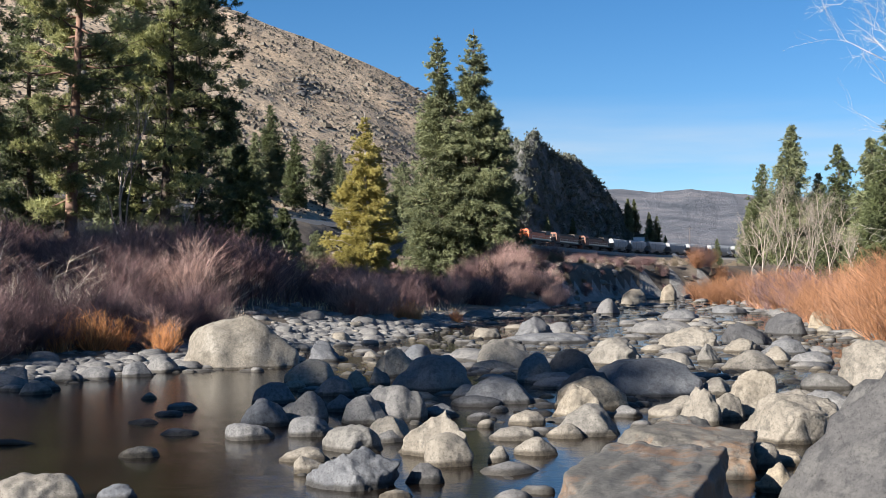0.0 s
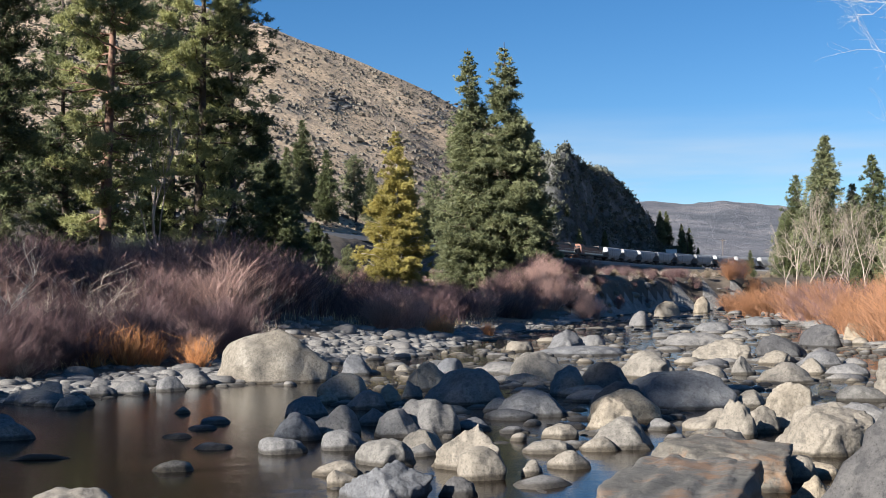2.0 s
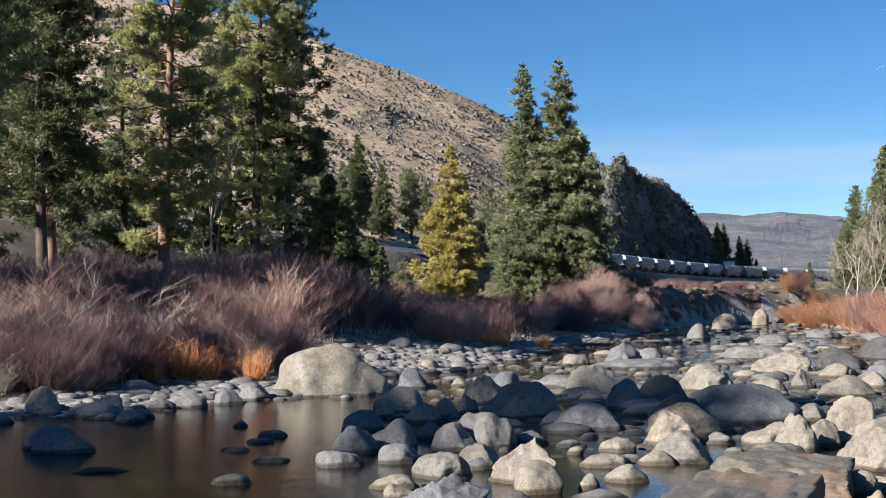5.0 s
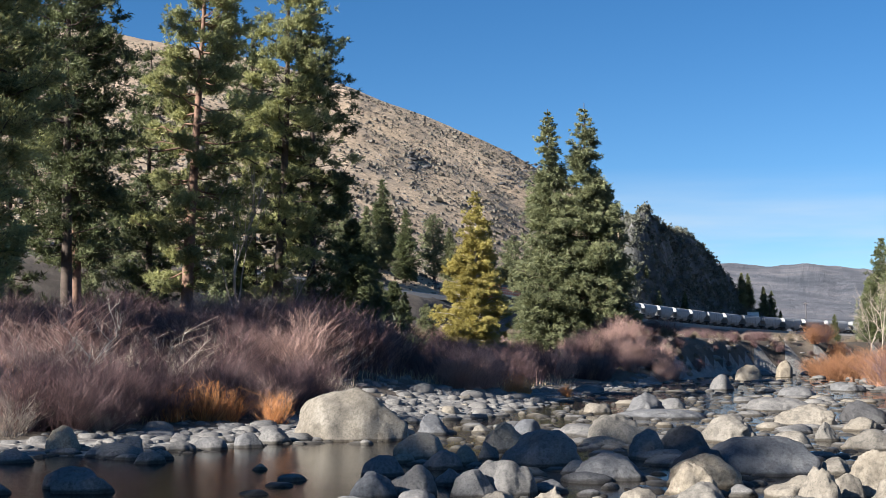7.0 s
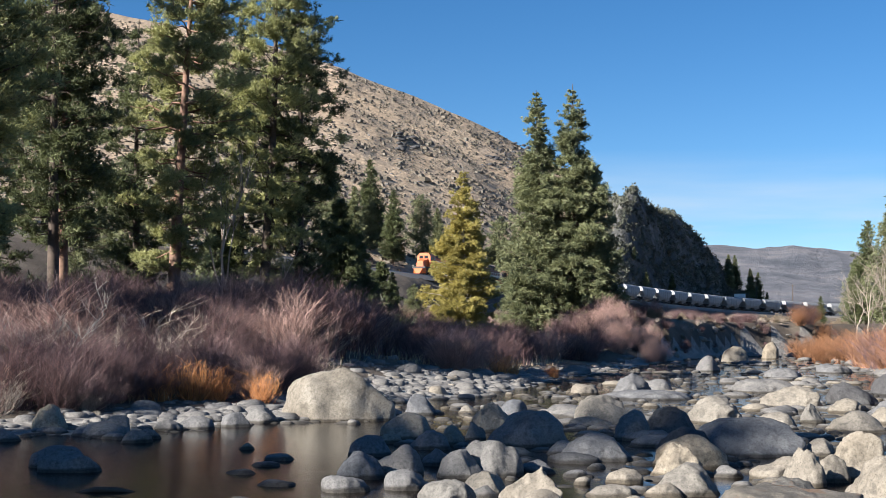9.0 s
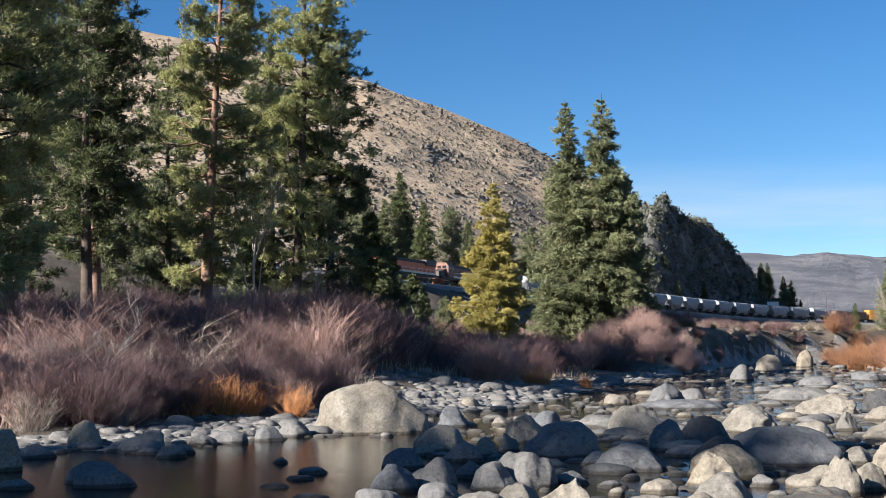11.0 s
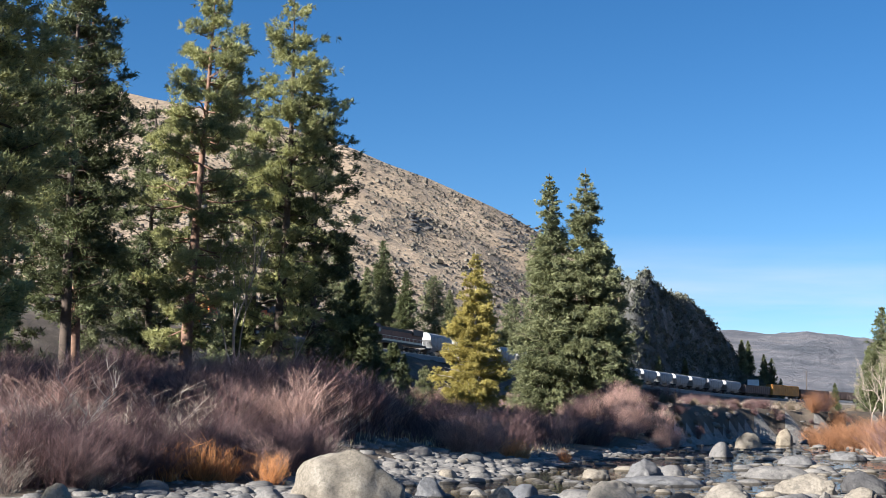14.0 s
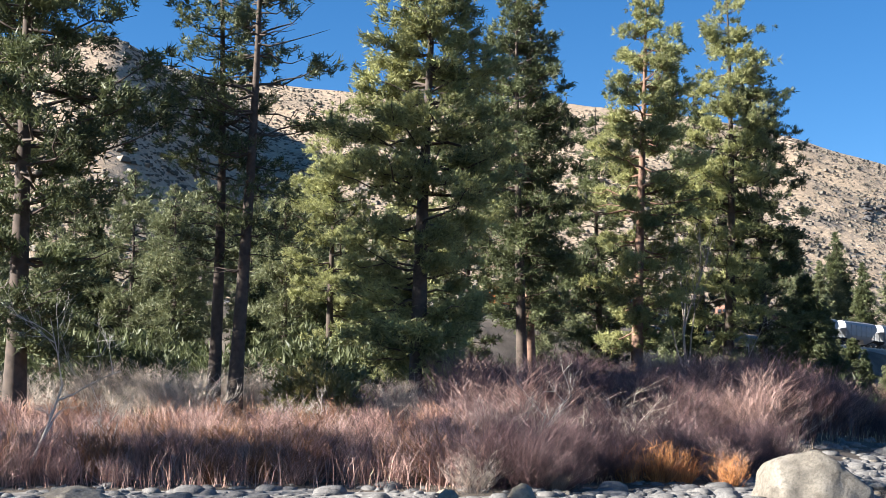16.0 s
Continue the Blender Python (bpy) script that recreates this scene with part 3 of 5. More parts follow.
boulder(-8.16, 24.65, 0.62, 0.47, 0.18, "g", "r", 209)
boulder(-10.66, 27.77, 0.85, 0.64, 0.36, "t", "r", 210)
boulder(-18.14, 21.34, 1.56, 1.17, 0.30, "t", "r", 211)
boulder(-11.46, 25.21, 0.72, 0.54, 0.26, "t", "r", 212)
boulder(-7.52, 29.77, 0.80, 0.60, 0.24, "g", "r", 213)
boulder(-8.37, 27.22, 0.86, 0.65, 0.24, "g", "r", 214)
boulder(-6.81, 18.18, 0.97, 0.73, 0.30, "g", "r", 215)
boulder(2.27, 19.75, 1.19, 0.89, 0.50, "t", "r", 216)
boulder(4.64, 22.07, 0.59, 0.44, 0.29, "p", "r", 217)
boulder(0.19, 27.27, 0.71, 0.53, 0.22, "p", "r", 218)
boulder(2.64, 18.53, 0.49, 0.37, 0.16, "g", "r", 219)
boulder(0.52, 18.14, 0.39, 0.30, 0.10, "g", "f", 220)

# the two great slabs beside the camera, and the sloping one on the bank
boulder(1.66, 10.6, 1.25, 3.7, 0.50, "r", "b", 301, -0.02, -18, (1, -2))
boulder(2.55, 13.6, 1.55, 1.5, 0.40, "r", "b", 306, 0.0, -14, (2, 4))
boulder(4.75, 10.6, 3.9, 2.8, 1.40, "d", "a", 314, -0.1)
boulder(6.9, 16.5, 2.4, 2.0, 1.15, "t", "a", 303)
boulder(9.6, 24.0, 2.6, 2.0, 1.0, "p", "a", 304)
# the midstone on the far bank, and the rounded rock at the foot of the pines
boulder(-4.35, 82.0, 1.5, 1.2, 0.9, "t", "r", 305, height(-4.35, 82.0) + 0.4)


def scatter_stones(name, count, spots, label, mat, seed, size):
    """Many small stones in one mesh."""
    r = np.random.default_rng(seed)
    bases = []
    for k in range(6):
        bm = stone_mesh(1, 1, 1, "r" if k % 2 else "a", 400 + k, 2)
        bm.verts.ensure_lookup_table()
        bases.append((np.array([v.co[:] for v in bm.verts]), np.array([[v.index for v in f.verts] for f in bm.faces])))
        bm.free()
    vs, fs, n = [], [], 0
    for x, y in spots(r, count):
        v, f = bases[r.integers(6)]
        s = size(r, x, y)
        a = r.uniform(0, 6.28)
        q = v * np.array([s, s * r.uniform(0.6, 1.1), s * r.uniform(0.10, 0.30)])
        q = np.stack([q[:, 0] * math.cos(a) - q[:, 1] * math.sin(a), q[:, 0] * math.sin(a) + q[:, 1] * math.cos(a), q[:, 2]], -1)
        z = max(height(x, y), -0.05 * s) - 0.03 * s
        vs.append(q + (x, y, z))
        fs.append(f + n)
        n += len(v)
    me = mesh_of(name, np.concatenate(vs), np.concatenate(fs), mat, True)
    return tagged(put(name, me), label, "stones", kind="stuff")


def river_spots(r, count):
    made = 0
    while made < count:
        az, d = r.uniform(-22, 21), 7 * (150 / 7) ** r.uniform(0.1, 1)
        x, y = d * math.sin(radians(az)), d * math.cos(radians(az))
        p = np.array([x]), np.array([y])
        dl, dr = float(to_line(*p, LEFT_BANK)[0]), -float(to_line(*p, RIGHT_BANK)[0])
        # the open pool on the near side stays clear
        pool = x < -0.1 * y - 0.2 + 0.02 * (y - 14) and y < 27 and dl < -0.3
        if max(dl, dr) < 2.5 and not pool and r.random() < float(np.interp(d, [8, 16, 20, 27, 34], [0.02, 0.05, 0.35, 0.7, 1.0])):
            made += 1
            yield x, y


def bank_spots(r, count):
    made = 0
    while made < count:
        az, d = r.uniform(-62, 16), r.uniform(18, 75)
        x, y = d * math.sin(radians(az)), d * math.cos(radians(az))
        dl = float(to_line(np.array([x]), np.array([y]), LEFT_BANK)[0])
        if -0.8 < dl < 4.5 and r.random() < 1 - dl / 6:
            made += 1
            yield x, y


scatter_stones("river_cobbles", 1900, river_spots, "grey and pale cobbles lying in the shallow river", ROCK_GREY, 1, lambda r, x, y: r.lognormal(-1.45, 0.45) * (1 + 0.019 * y))
scatter_stones("pale_river_stones", 420, river_spots, "pale dry stones between the river boulders", ROCK_PALE, 2, lambda r, x, y: r.lognormal(-1.45, 0.4) * (1 + 0.019 * y))
scatter_stones("bank_cobbles", 1700, bank_spots, "grey cobbles along the gravel river bank", ROCK_GREY, 3, lambda r, x, y: r.lognormal(-1.35, 0.5))


def hill_spots(az0, az1, el0, el1):
    """Places on the hillside that lie between two bearings and two elevations."""
    def spots(r, count):
        made = 0
        while made < count:
            az, el = r.uniform(az0, az1), r.uniform(el0, el1)
            dd = np.arange(float(np.interp(az, R_AZ, R_D)) + 20, 640, 3.0)
            x, y = dd * math.sin(radians(az)), dd * math.cos(radians(az))
            e = np.degrees(np.arctan2(land(x, y) - 2, dd))
            k = int(np.argmax(e > el))
            if e[k] > el:
                made += 1
                yield float(x[k]), float(y[k])
    return spots


scatter_stones("hill_outcrop", 26, hill_spots(-6.5, -5.6, 8.0, 8.7), "dark rock outcrop on the dry hillside", ROCK_DARK, 11, lambda r, x, y: r.uniform(2.0, 5.0))
scatter_stones("ridge_scree", 120, hill_spots(-2.6, 0.2, 7.2, 8.9), "dark broken rock below the ridge", ROCK_DARK, 12, lambda r, x, y: r.uniform(1.0, 3.4))
scatter_stones("hillside_rocks", 160, hill_spots(-14, -1, 4.5, 9.0), "scattered grey rocks on the dry hillside", ROCK_GREY, 13, lambda r, x, y: r.uniform(0.6, 1.9))
scatter_stones("pale_crag", 30, hill_spots(-18.6, -15.8, 8.6, 11.5), "pale pinkish crag on the hillside behind the pines", ROCK_TAN, 14, lambda r, x, y: r.uniform(4.0, 9.0))

# ---- trees and shrubs ----


def tube(path, radii, sides=6):
    """Vertices and quads of a tapered tube along a path."""
    path = np.asarray(path, float)
    t = np.gradient(path, axis=0)
    t /= np.linalg.norm(t, axis=1)[:, None] + 1e-9
    ref = np.array([1.0, 0, 0]) if abs(t[0][2]) > 0.7 else np.array([0, 0, 1.0])
    u = np.cross(t, ref)
    u /= np.linalg.norm(u, axis=1)[:, None] + 1e-9
    w = np.cross(t, u)
    a = np.linspace(0, 2 * np.pi, sides, endpoint=False)
    ring = u[:, None] * np.cos(a)[None, :, None] + w[:, None] * np.sin(a)[None, :, None]
    v = path[:, None] + ring * np.asarray(radii)[:, None, None]
    n = len(path)
    i = np.arange(n * sides).reshape(n, sides)
    j = np.roll(i, -1, 1)
    return v.reshape(-1, 3), np.stack([i[:-1], j[:-1], j[1:], i[1:]], -1).reshape(-1, 4)


def join(pieces):
    vs, fs, n = [], [], 0
    for v, f in pieces:
        vs.append(v)
        fs.append(f + n)
        n += len(v)
    return np.concatenate(vs), np.concatenate(fs)


def tufts(centres, dirs, r, blades, length, width, spread, size=None):
    """Bursts of thin three-cornered needles or sprays round each centre, leaning along dirs."""
    n = len(centres)
    d = r.normal(size=(n, blades, 3)) * spread + dirs[:, None]
    d /= np.linalg.norm(d, axis=2)[..., None] + 1e-9
    side = np.cross(d, r.normal(size=(n, blades, 3)))
    side /= np.linalg.norm(side, axis=2)[..., None] + 1e-9
    if size is None:
        size = np.ones(n)
    ln = length * r.uniform(0.6, 1.25, (n, blades, 1)) * size[:, None, None]
    base = centres[:, None] + r.normal(size=(n, blades, 3)) * length * 0.25 * size[:, None, None]
    a = base - side * width / 2
    b = base + side * width / 2
    c = base + d * ln
    v = np.stack([a, b, c], 2).reshape(-1, 3)
    return v, np.arange(len(v)).reshape(-1, 3)


def conifer(name, label, m, h, clear, radius, seed, leaf, bark, girth=0.3, density=1.0, tuft=0.30, blades=14, shape="pine", bare=0.0, gaps=0.27, category="pine tree"):
    """A conifer: trunk, limbs and a crown of needle tufts. clear: height of the lowest limbs; shape sets the crown's outline."""
    r = np.random.default_rng(seed)
    tree = empty(name, m)
    zs = np.linspace(-0.8, h, 14)
    bend = np.stack([0.012 * h * np.sin(zs / h * 3 + seed), 0.012 * h * np.cos(zs / h * 2.3 + seed * 2), zs], -1)
    part_me = mesh_of("trunk", *tube(bend, girth * (1 - 0.93 * np.clip(zs / h, 0, 1)) * (1 + 0.35 * np.exp(-np.clip(zs, 0, 9) * 1.6)), 10), bark, True)
    put("trunk", part_me, tree)
    limbs, cs, ds, ss = [], [], [], []
    z = clear
    while z < h * 0.985:
        k = (z - clear) / (h - clear)
        if shape == "pine":
            reach = radius * (0.55 + 0.75 * k if k < 0.3 else 1.0 - 0.1 * (k - 0.3)) * (1 - k ** 2.6) + 0.25
        elif shape == "fir":
            reach = radius * (1 - k) ** 0.8 * (0.8 + 0.2 * min(1, k * 6)) + 0.15
        else:
            reach = radius * (1 - k) ** (0.62 if shape == "cedar" else 0.85) * (0.85 + 0.15 * min(1, k * 5)) + 0.10
        for _ in range(r.integers(4, 7) if shape == "pine" else r.integers(5, 8)):
            if r.random() < gaps * (1.3 - k):
                continue
            az = r.uniform(0, 2 * np.pi)
            ln = reach * r.uniform(0.6, 1.2)
            rise = r.uniform(-0.15, 0.35) - 0.35 * (1 - k) if shape == "pine" else r.uniform(-0.35, 0.05)
            s = np.linspace(0, 1, 6)
            out = np.array([np.cos(az), np.sin(az)])
            cx, cy = np.interp(z, zs, bend[:, 0]), np.interp(z, zs, bend[:, 1])
            sag = rise * s + (0.30 if shape == "pine" else 0.22) * s * s
            pth = np.stack([cx + out[0] * ln * s, cy + out[1] * ln * s, z + ln * sag], -1)
            pth[1:] += r.normal(size=(5, 3)) * 0.04 * ln
            limbs.append(tube(pth, (0.010 + 0.011 * ln) * (1 - 0.85 * s) * (1 + girth), 4))
            if r.random() < bare:
                continue
            cnt = max(3, int(density * (2.6 if shape == "pine" else 3.6) * ln / tuft))
            knots = np.sort(r.uniform(0.34 if shape == "pine" else 0.2, 1.03, max(2, int(ln * (1.5 if shape == "pine" else 2.2)))))
            q = r.choice(knots, cnt)
            c = np.stack([np.interp(q, s, pth[:, i]) for i in range(3)], -1)
            perp = np.array([-out[1], out[0], 0])
            side = {k: r.uniform(-1, 1) for k in knots}
            lat = np.array([side[k] for k in q])
            c += perp * (lat * ln * 0.30 * q)[:, None]
            c += r.normal(size=(cnt, 3)) * np.array([1, 1, 0.6]) * tuft * 0.75 * min(1, ln / 1.3)
            c[:, 2] += (0.04 if shape == "pine" else -0.08) * ln
            cs.append(c)
            ss.append(np.full(cnt, min(1.0, 0.38 + ln / 2.4)))
            dd = np.tile([out[0] * 0.8, out[1] * 0.8, 0.55 if shape == "pine" else -0.1], (cnt, 1)) + perp * (lat * 0.7)[:, None]
            ds.append(dd)
        z += r.uniform(0.30, 0.62) * (1 if shape == "pine" else 0.72) * (h / 20)
    tagged(put("branchwork", mesh_of("branchwork", *join(limbs), bark, True), tree), kind="stuff")
    c, d = np.concatenate(cs), np.concatenate(ds)
    put("crown", mesh_of("crown", *tufts(c, d, r, int(blades * 1.25), tuft * 0.80, tuft * 0.17, 1.0 if shape == "pine" else 0.5, np.concatenate(ss)), leaf), tree)
    return tagged(tree, label, category)


def bare_tree(name, label, m, h, seed, mat, girth=0.12, levels=4, spread=0.7, forks=3, lean=(0, 0), category="bare tree"):
    """A leafless tree or snag: a trunk that forks again and again."""
    r = np.random.default_rng(seed)
    tree = empty(name, m)
    trunk, twigs = [], []

    def grow(p, d, ln, rad, lev):
        s = np.linspace(0, 1, 5)
        bend = np.cumsum(r.normal(size=(5, 3)) * 0.06 * ln, 0)
        pth = p + d * ln * s[:, None] + bend * s[:, None]
        (trunk if lev == levels else twigs).append(tube(pth, rad * (1 - 0.55 * s), 6 if lev == levels else 4 if lev > 1 else 3))
        if lev == 0:
            return
        for k in range(forks + (lev < levels)):
            q = r.uniform(0.35, 1.0)
            nd = d + r.normal(size=3) * spread
            nd[2] += 0.25
            nd /= np.linalg.norm(nd)
            grow(np.array([np.interp(q, s, pth[:, i]) for i in range(3)]), nd, ln * r.uniform(0.45, 0.75), rad * 0.5, lev - 1)

    d0 = np.array([lean[0], lean[1], 1.0])
    grow(np.array([0, 0, -0.2]), d0 / np.linalg.norm(d0), h * 0.5, girth, levels)
    put("trunk", mesh_of("trunk", *join(trunk), mat, True), tree)
    tagged(put("branchwork", mesh_of("branchwork", *join(twigs), mat, True), tree), kind="stuff")
    return tagged(tree, label, category)


def shrub_mesh(name, h, w, count, seed, mat, twigs=4, splay=0.35, thick=0.012):
    """A multi-stemmed leafless shrub: curved stems from one foot with side twigs."""
    r = np.random.default_rng(seed)
    s = np.linspace(0, 1, 5)
    pieces = []
    for _ in range(count):
        a, q = r.uniform(0, 2 * np.pi), r.uniform(0, 1) ** 0.6
        out = np.array([np.cos(a), np.sin(a)])
        ln = h * r.uniform(0.55, 1.05) * (1 - 0.35 * q * q)
        foot = out * w * 0.28 * q * r.uniform(0.3, 1)
        reach = w * 0.5 * q * r.uniform(0.5, 1.1)
        x = foot[0] + out[0] * reach * s ** 1.4 * splay * 2
        y = foot[1] + out[1] * reach * s ** 1.4 * splay * 2
        p = np.stack([x, y, ln * s - 0.1], -1)
        p[1:, :2] += np.cumsum(r.normal(size=(4, 2)) * 0.075 * h, 0)
        pieces.append(tube(p, thick * (1.15 - s) * r.uniform(0.7, 1.3), 3))
        for _ in range(twigs):
            k = r.uniform(0.3, 0.95)
            b = np.array([np.interp(k, s, p[:, i]) for i in range(3)])
            d = np.array([out[0] * 0.3 + r.normal() * 0.6, out[1] * 0.3 + r.normal() * 0.6, 0.8])
            tl = ln * r.uniform(0.12, 0.34)
            sv, sf = tube(np.stack([b, b + d * tl * 0.5 + r.normal(size=3) * 0.03, b + d * tl]), thick * np.array([0.6, 0.45, 0.2]), 3)
            pieces.append((sv, sf))
    return mesh_of(name, *join(pieces), mat)


def bush_mesh(name, h, w, seed, mat, count=160, blades=12, tuft=0.14):
    r = np.random.default_rng(seed)
    u = r.normal(size=(count, 3))
    u /= np.linalg.norm(u, axis=1)[:, None]
    u[:, 2] = np.abs(u[:, 2])
    rad = r.uniform(0.45, 1.0, (count, 1)) * (1 + 0.25 * np.sin(u[:, :1] * 5 + seed))
    c = u * rad * np.array([w / 2, w / 2, h])
    return mesh_of(name, *tufts(c, u + np.array([0, 0, 0.4]), r, blades, tuft * 1.3, tuft * 0.4, 0.6), mat)


def at(az, d, turn=0, k=1.0, dz=0.0):
    x, y, _ = polar(az, d)
    return Matrix.Translation((x, y, height(x, y) + dz)) @ pose(0, 0, 0, 0, 0, turn) @ Matrix.Scale(k, 4)


# the tall pines on the far bank
P = "tall ponderosa pine with sunlit needles and reddish bark"
conifer("ponderosa_pine", P, at(-15.85, 64), 21.5, 3.4, 3.2, 11, PINE, BARK_PINE, 0.34, 2.0, gaps=0.12)
conifer("ponderosa_pine", P, at(-12.2, 70), 23.5, 3.0, 3.4, 12, PINE, BARK_DARK, 0.33, 1.8, gaps=0.2)
# the dark pines have their shade in the needle colour
conifer("ponderosa_pine", "dense dark pine behind the willow thicket", at(-10.9, 72), 20.0, 1.5, 3.2, 13, PINE_SHADED, BARK_DARK, 0.30, 1.6)
conifer("ponderosa_pine", "dense dark pine standing among other pines", at(-13.4, 76), 19.5, 2.5, 3.0, 14, PINE_SHADED, BARK_DARK, 0.30, 1.5)
conifer("ponderosa_pine", "tall dark ponderosa pine at the edge of the wood", at(-21.3, 58), 21.0, 3.6, 2.7, 15, PINE_SHADED, BARK_DARK, 0.28, 1.5)
conifer("ponderosa_pine", "dark pine with a twin trunk beside it", at(-20.7, 60), 20.0, 4.2, 2.5, 16, PINE_SHADED, BARK_PINE, 0.26, 1.5)
conifer("ponderosa_pine", "broad bushy pine with low sunlit boughs", at(-25.4, 48), 19.0, 1.6, 3.6, 17, PINE, BARK_DARK, 0.36, 2.1, 0.34, gaps=0.2)
conifer("ponderosa_pine", "thin half-bare pine with dark trunk", at(-33.6, 44), 19.5, 5.0, 2.3, 18, PINE_SHADED, BARK_DARK, 0.27, 0.8, 0.3, 14, "pine", 0.45)
conifer("ponderosa_pine", "thin half-bare pine with dark trunk", at(-34.9, 46), 19.0, 5.5, 2.2, 19, PINE_SHADED, BARK_DARK, 0.25, 0.9, 0.3, 14, "pine", 0.35)
conifer("ponderosa_pine", "dark pine with long low boughs", at(-43.0, 42), 20.0, 2.5, 3.8, 20, PINE_SHADED, BARK_DARK, 0.36, 1.6, 0.34)
conifer("ponderosa_pine", "dark pine with long low boughs", at(-46.5, 47), 19.0, 3.0, 3.4, 24, PINE, BARK_DARK, 0.34, 1.4, 0.34)
conifer("ponderosa_pine", "dark young pine behind the tall ones", at(-17.8, 74), 17.5, 2.5, 2.5, 21, PINE_SHADED, BARK_DARK, 0.25, 1.4)
conifer("ponderosa_pine", "dark young pine behind the tall ones", at(-23.5, 66), 17.0, 2.5, 2.6, 22, PINE_SHADED, BARK_DARK, 0.25, 1.4)
conifer("ponderosa_pine", "sunlit pine behind the tall ones", at(-29.5, 70), 17.0, 2.0, 2.9, 23, PINE, BARK_DARK, 0.25, 1.4)
# the yellow cedar and the twin firs
conifer("incense_cedar", "yellow-green incense cedar with a thin pale upper trunk", at(-3.55, 92), 12.5, 0.1, 3.0, 31, CEDAR, BARK_PALE, 0.20, 2.0, 0.24, 15, "spire", 0.0, 0.2, "cedar tree")
conifer("fir_tree", "tall dense fir, one of a pair", at(-0.2, 104), 20.3, 0.3, 3.6, 32, FIR, BARK_DARK, 0.34, 1.5, 0.38, 14, "spire", 0.0, 0.12, "fir tree")
conifer("fir_tree", "tall dense fir, one of a pair", at(1.5, 104), 19.6, 0.3, 3.8, 33, FIR, BARK_DARK, 0.34, 1.5, 0.38, 14, "spire", 0.0, 0.12, "fir tree")
conifer("fir_tree", "smaller fir leaning on a taller pair", at(2.35, 108), 13.0, 0.3, 2.5, 34, FIR, BARK_DARK, 0.25, 1.5, 0.38, 14, "cedar", 0.0, 0.12, "fir tree")

# conifers along the foot of the hill and down the valley, three trees repeated
base_trees = [
    conifer("hill_conifer", "grey-green conifer at the foot of the hill", at(-7.6, 287), 12.5, 0.8, 2.2, 41, FIR, BARK_DARK, 0.2, 0.9, 0.5, 12, "fir", 0, 0.2, "conifer"),
    conifer("hill_conifer", "grey-green conifer at the foot of the hill", at(-2.0, 322), 13.5, 1.0, 2.4, 42, PINE_SHADED, BARK_DARK, 0.2, 0.9, 0.5, 12, "fir", 0, 0.2, "conifer"),
    conifer("hill_conifer", "grey-green conifer at the foot of the hill", at(-9.2, 262), 12.0, 0.8, 2.6, 43, FIR, BARK_DARK, 0.2, 0.9, 0.5, 12, "pine", 0, 0.2, "conifer"),
]
sunlit_pine = conifer("wood_pine", "grey-green young pine in the wood behind the bank", at(-31.8, 74), 12.5, 2.6, 2.3, 44, FIR, BARK_DARK, 0.2, 1.1, 0.36, 12, "pine", 0, 0.3)
tagged(sunlit_pine, group="wood pines")
for k, (az, d, s) in enumerate(((-36.6, 78, 1.0), (-38.4, 92, 1.2), (-33.2, 98, 1.2), (-29.6, 104, 1.3), (-27.0, 98, 1.15), (-40.8, 96, 1.2), (-35.4, 124, 1.5), (-31.2, 128, 1.5), (-20.2, 92, 1.0), (-18.4, 100, 1.0))):
    copy_thing(sunlit_pine, at(az, d, k * 67, s))
for t in base_trees:
    tagged(t, group="hill foot conifers")
for k, (az, d, s) in enumerate(((-8.3, 270, 1.2), (-6.6, 280, 1.2), (-5.3, 300, 1.3), (-4.6, 310, 1.1), (-2.9, 305, 1.25), (-1.8, 320, 1.45), (-1.2, 330, 1.2), (-7.6, 290, 1.5),
                                (-9.6, 280, 1.4), (-7.6, 100, 0.42), (-6.6, 98, 0.33), (-5.6, 96, 0.3), (-8.4, 96, 0.5), (-27, 120, 1.0), (-31, 135, 1.0), (-38, 120, 0.9), (-40, 95, 0.9), (-36.5, 110, 0.8),
                                (-42, 140, 1.1), (-25.5, 220, 1.2), (-18.0, 225, 1.2), (-14.5, 130, 0.9), (-46, 100, 0.9), (-33, 150, 1.0), (-28.5, 90, 0.6))):
    copy_thing(base_trees[k % 3], at(az, d, k * 77, s))
for k, (az, d, s) in enumerate(((4.65, 410, 0.65), (5.75, 430, 0.62), (8.15, 500, 1.1), (8.45, 505, 1.0), (9.1, 510, 0.95), (9.42, 512, 1.0), (9.8, 515, 0.75), (12.0, 240, 0.42), (4.1, 412, 0.35))):
    tagged(copy_thing(base_trees[k % 2], at(az, d, k * 57, s)), "small dark conifer beside the railway", group="railway conifers")
for k, (az, d, s) in enumerate(((13.9, 190, 1.10), (15.1, 170, 1.46), (17.1, 165, 1.40), (18.4, 150, 1.45), (19.4, 145, 1.5), (16.3, 175, 1.0), (18.9, 120, 0.95), (13.4, 200, 0.8))):
    tagged(copy_thing(base_trees[(k + 1) % 2], at(az, d, k * 57, s)), "dark conifer on the far wooded bank", group="bank conifers")

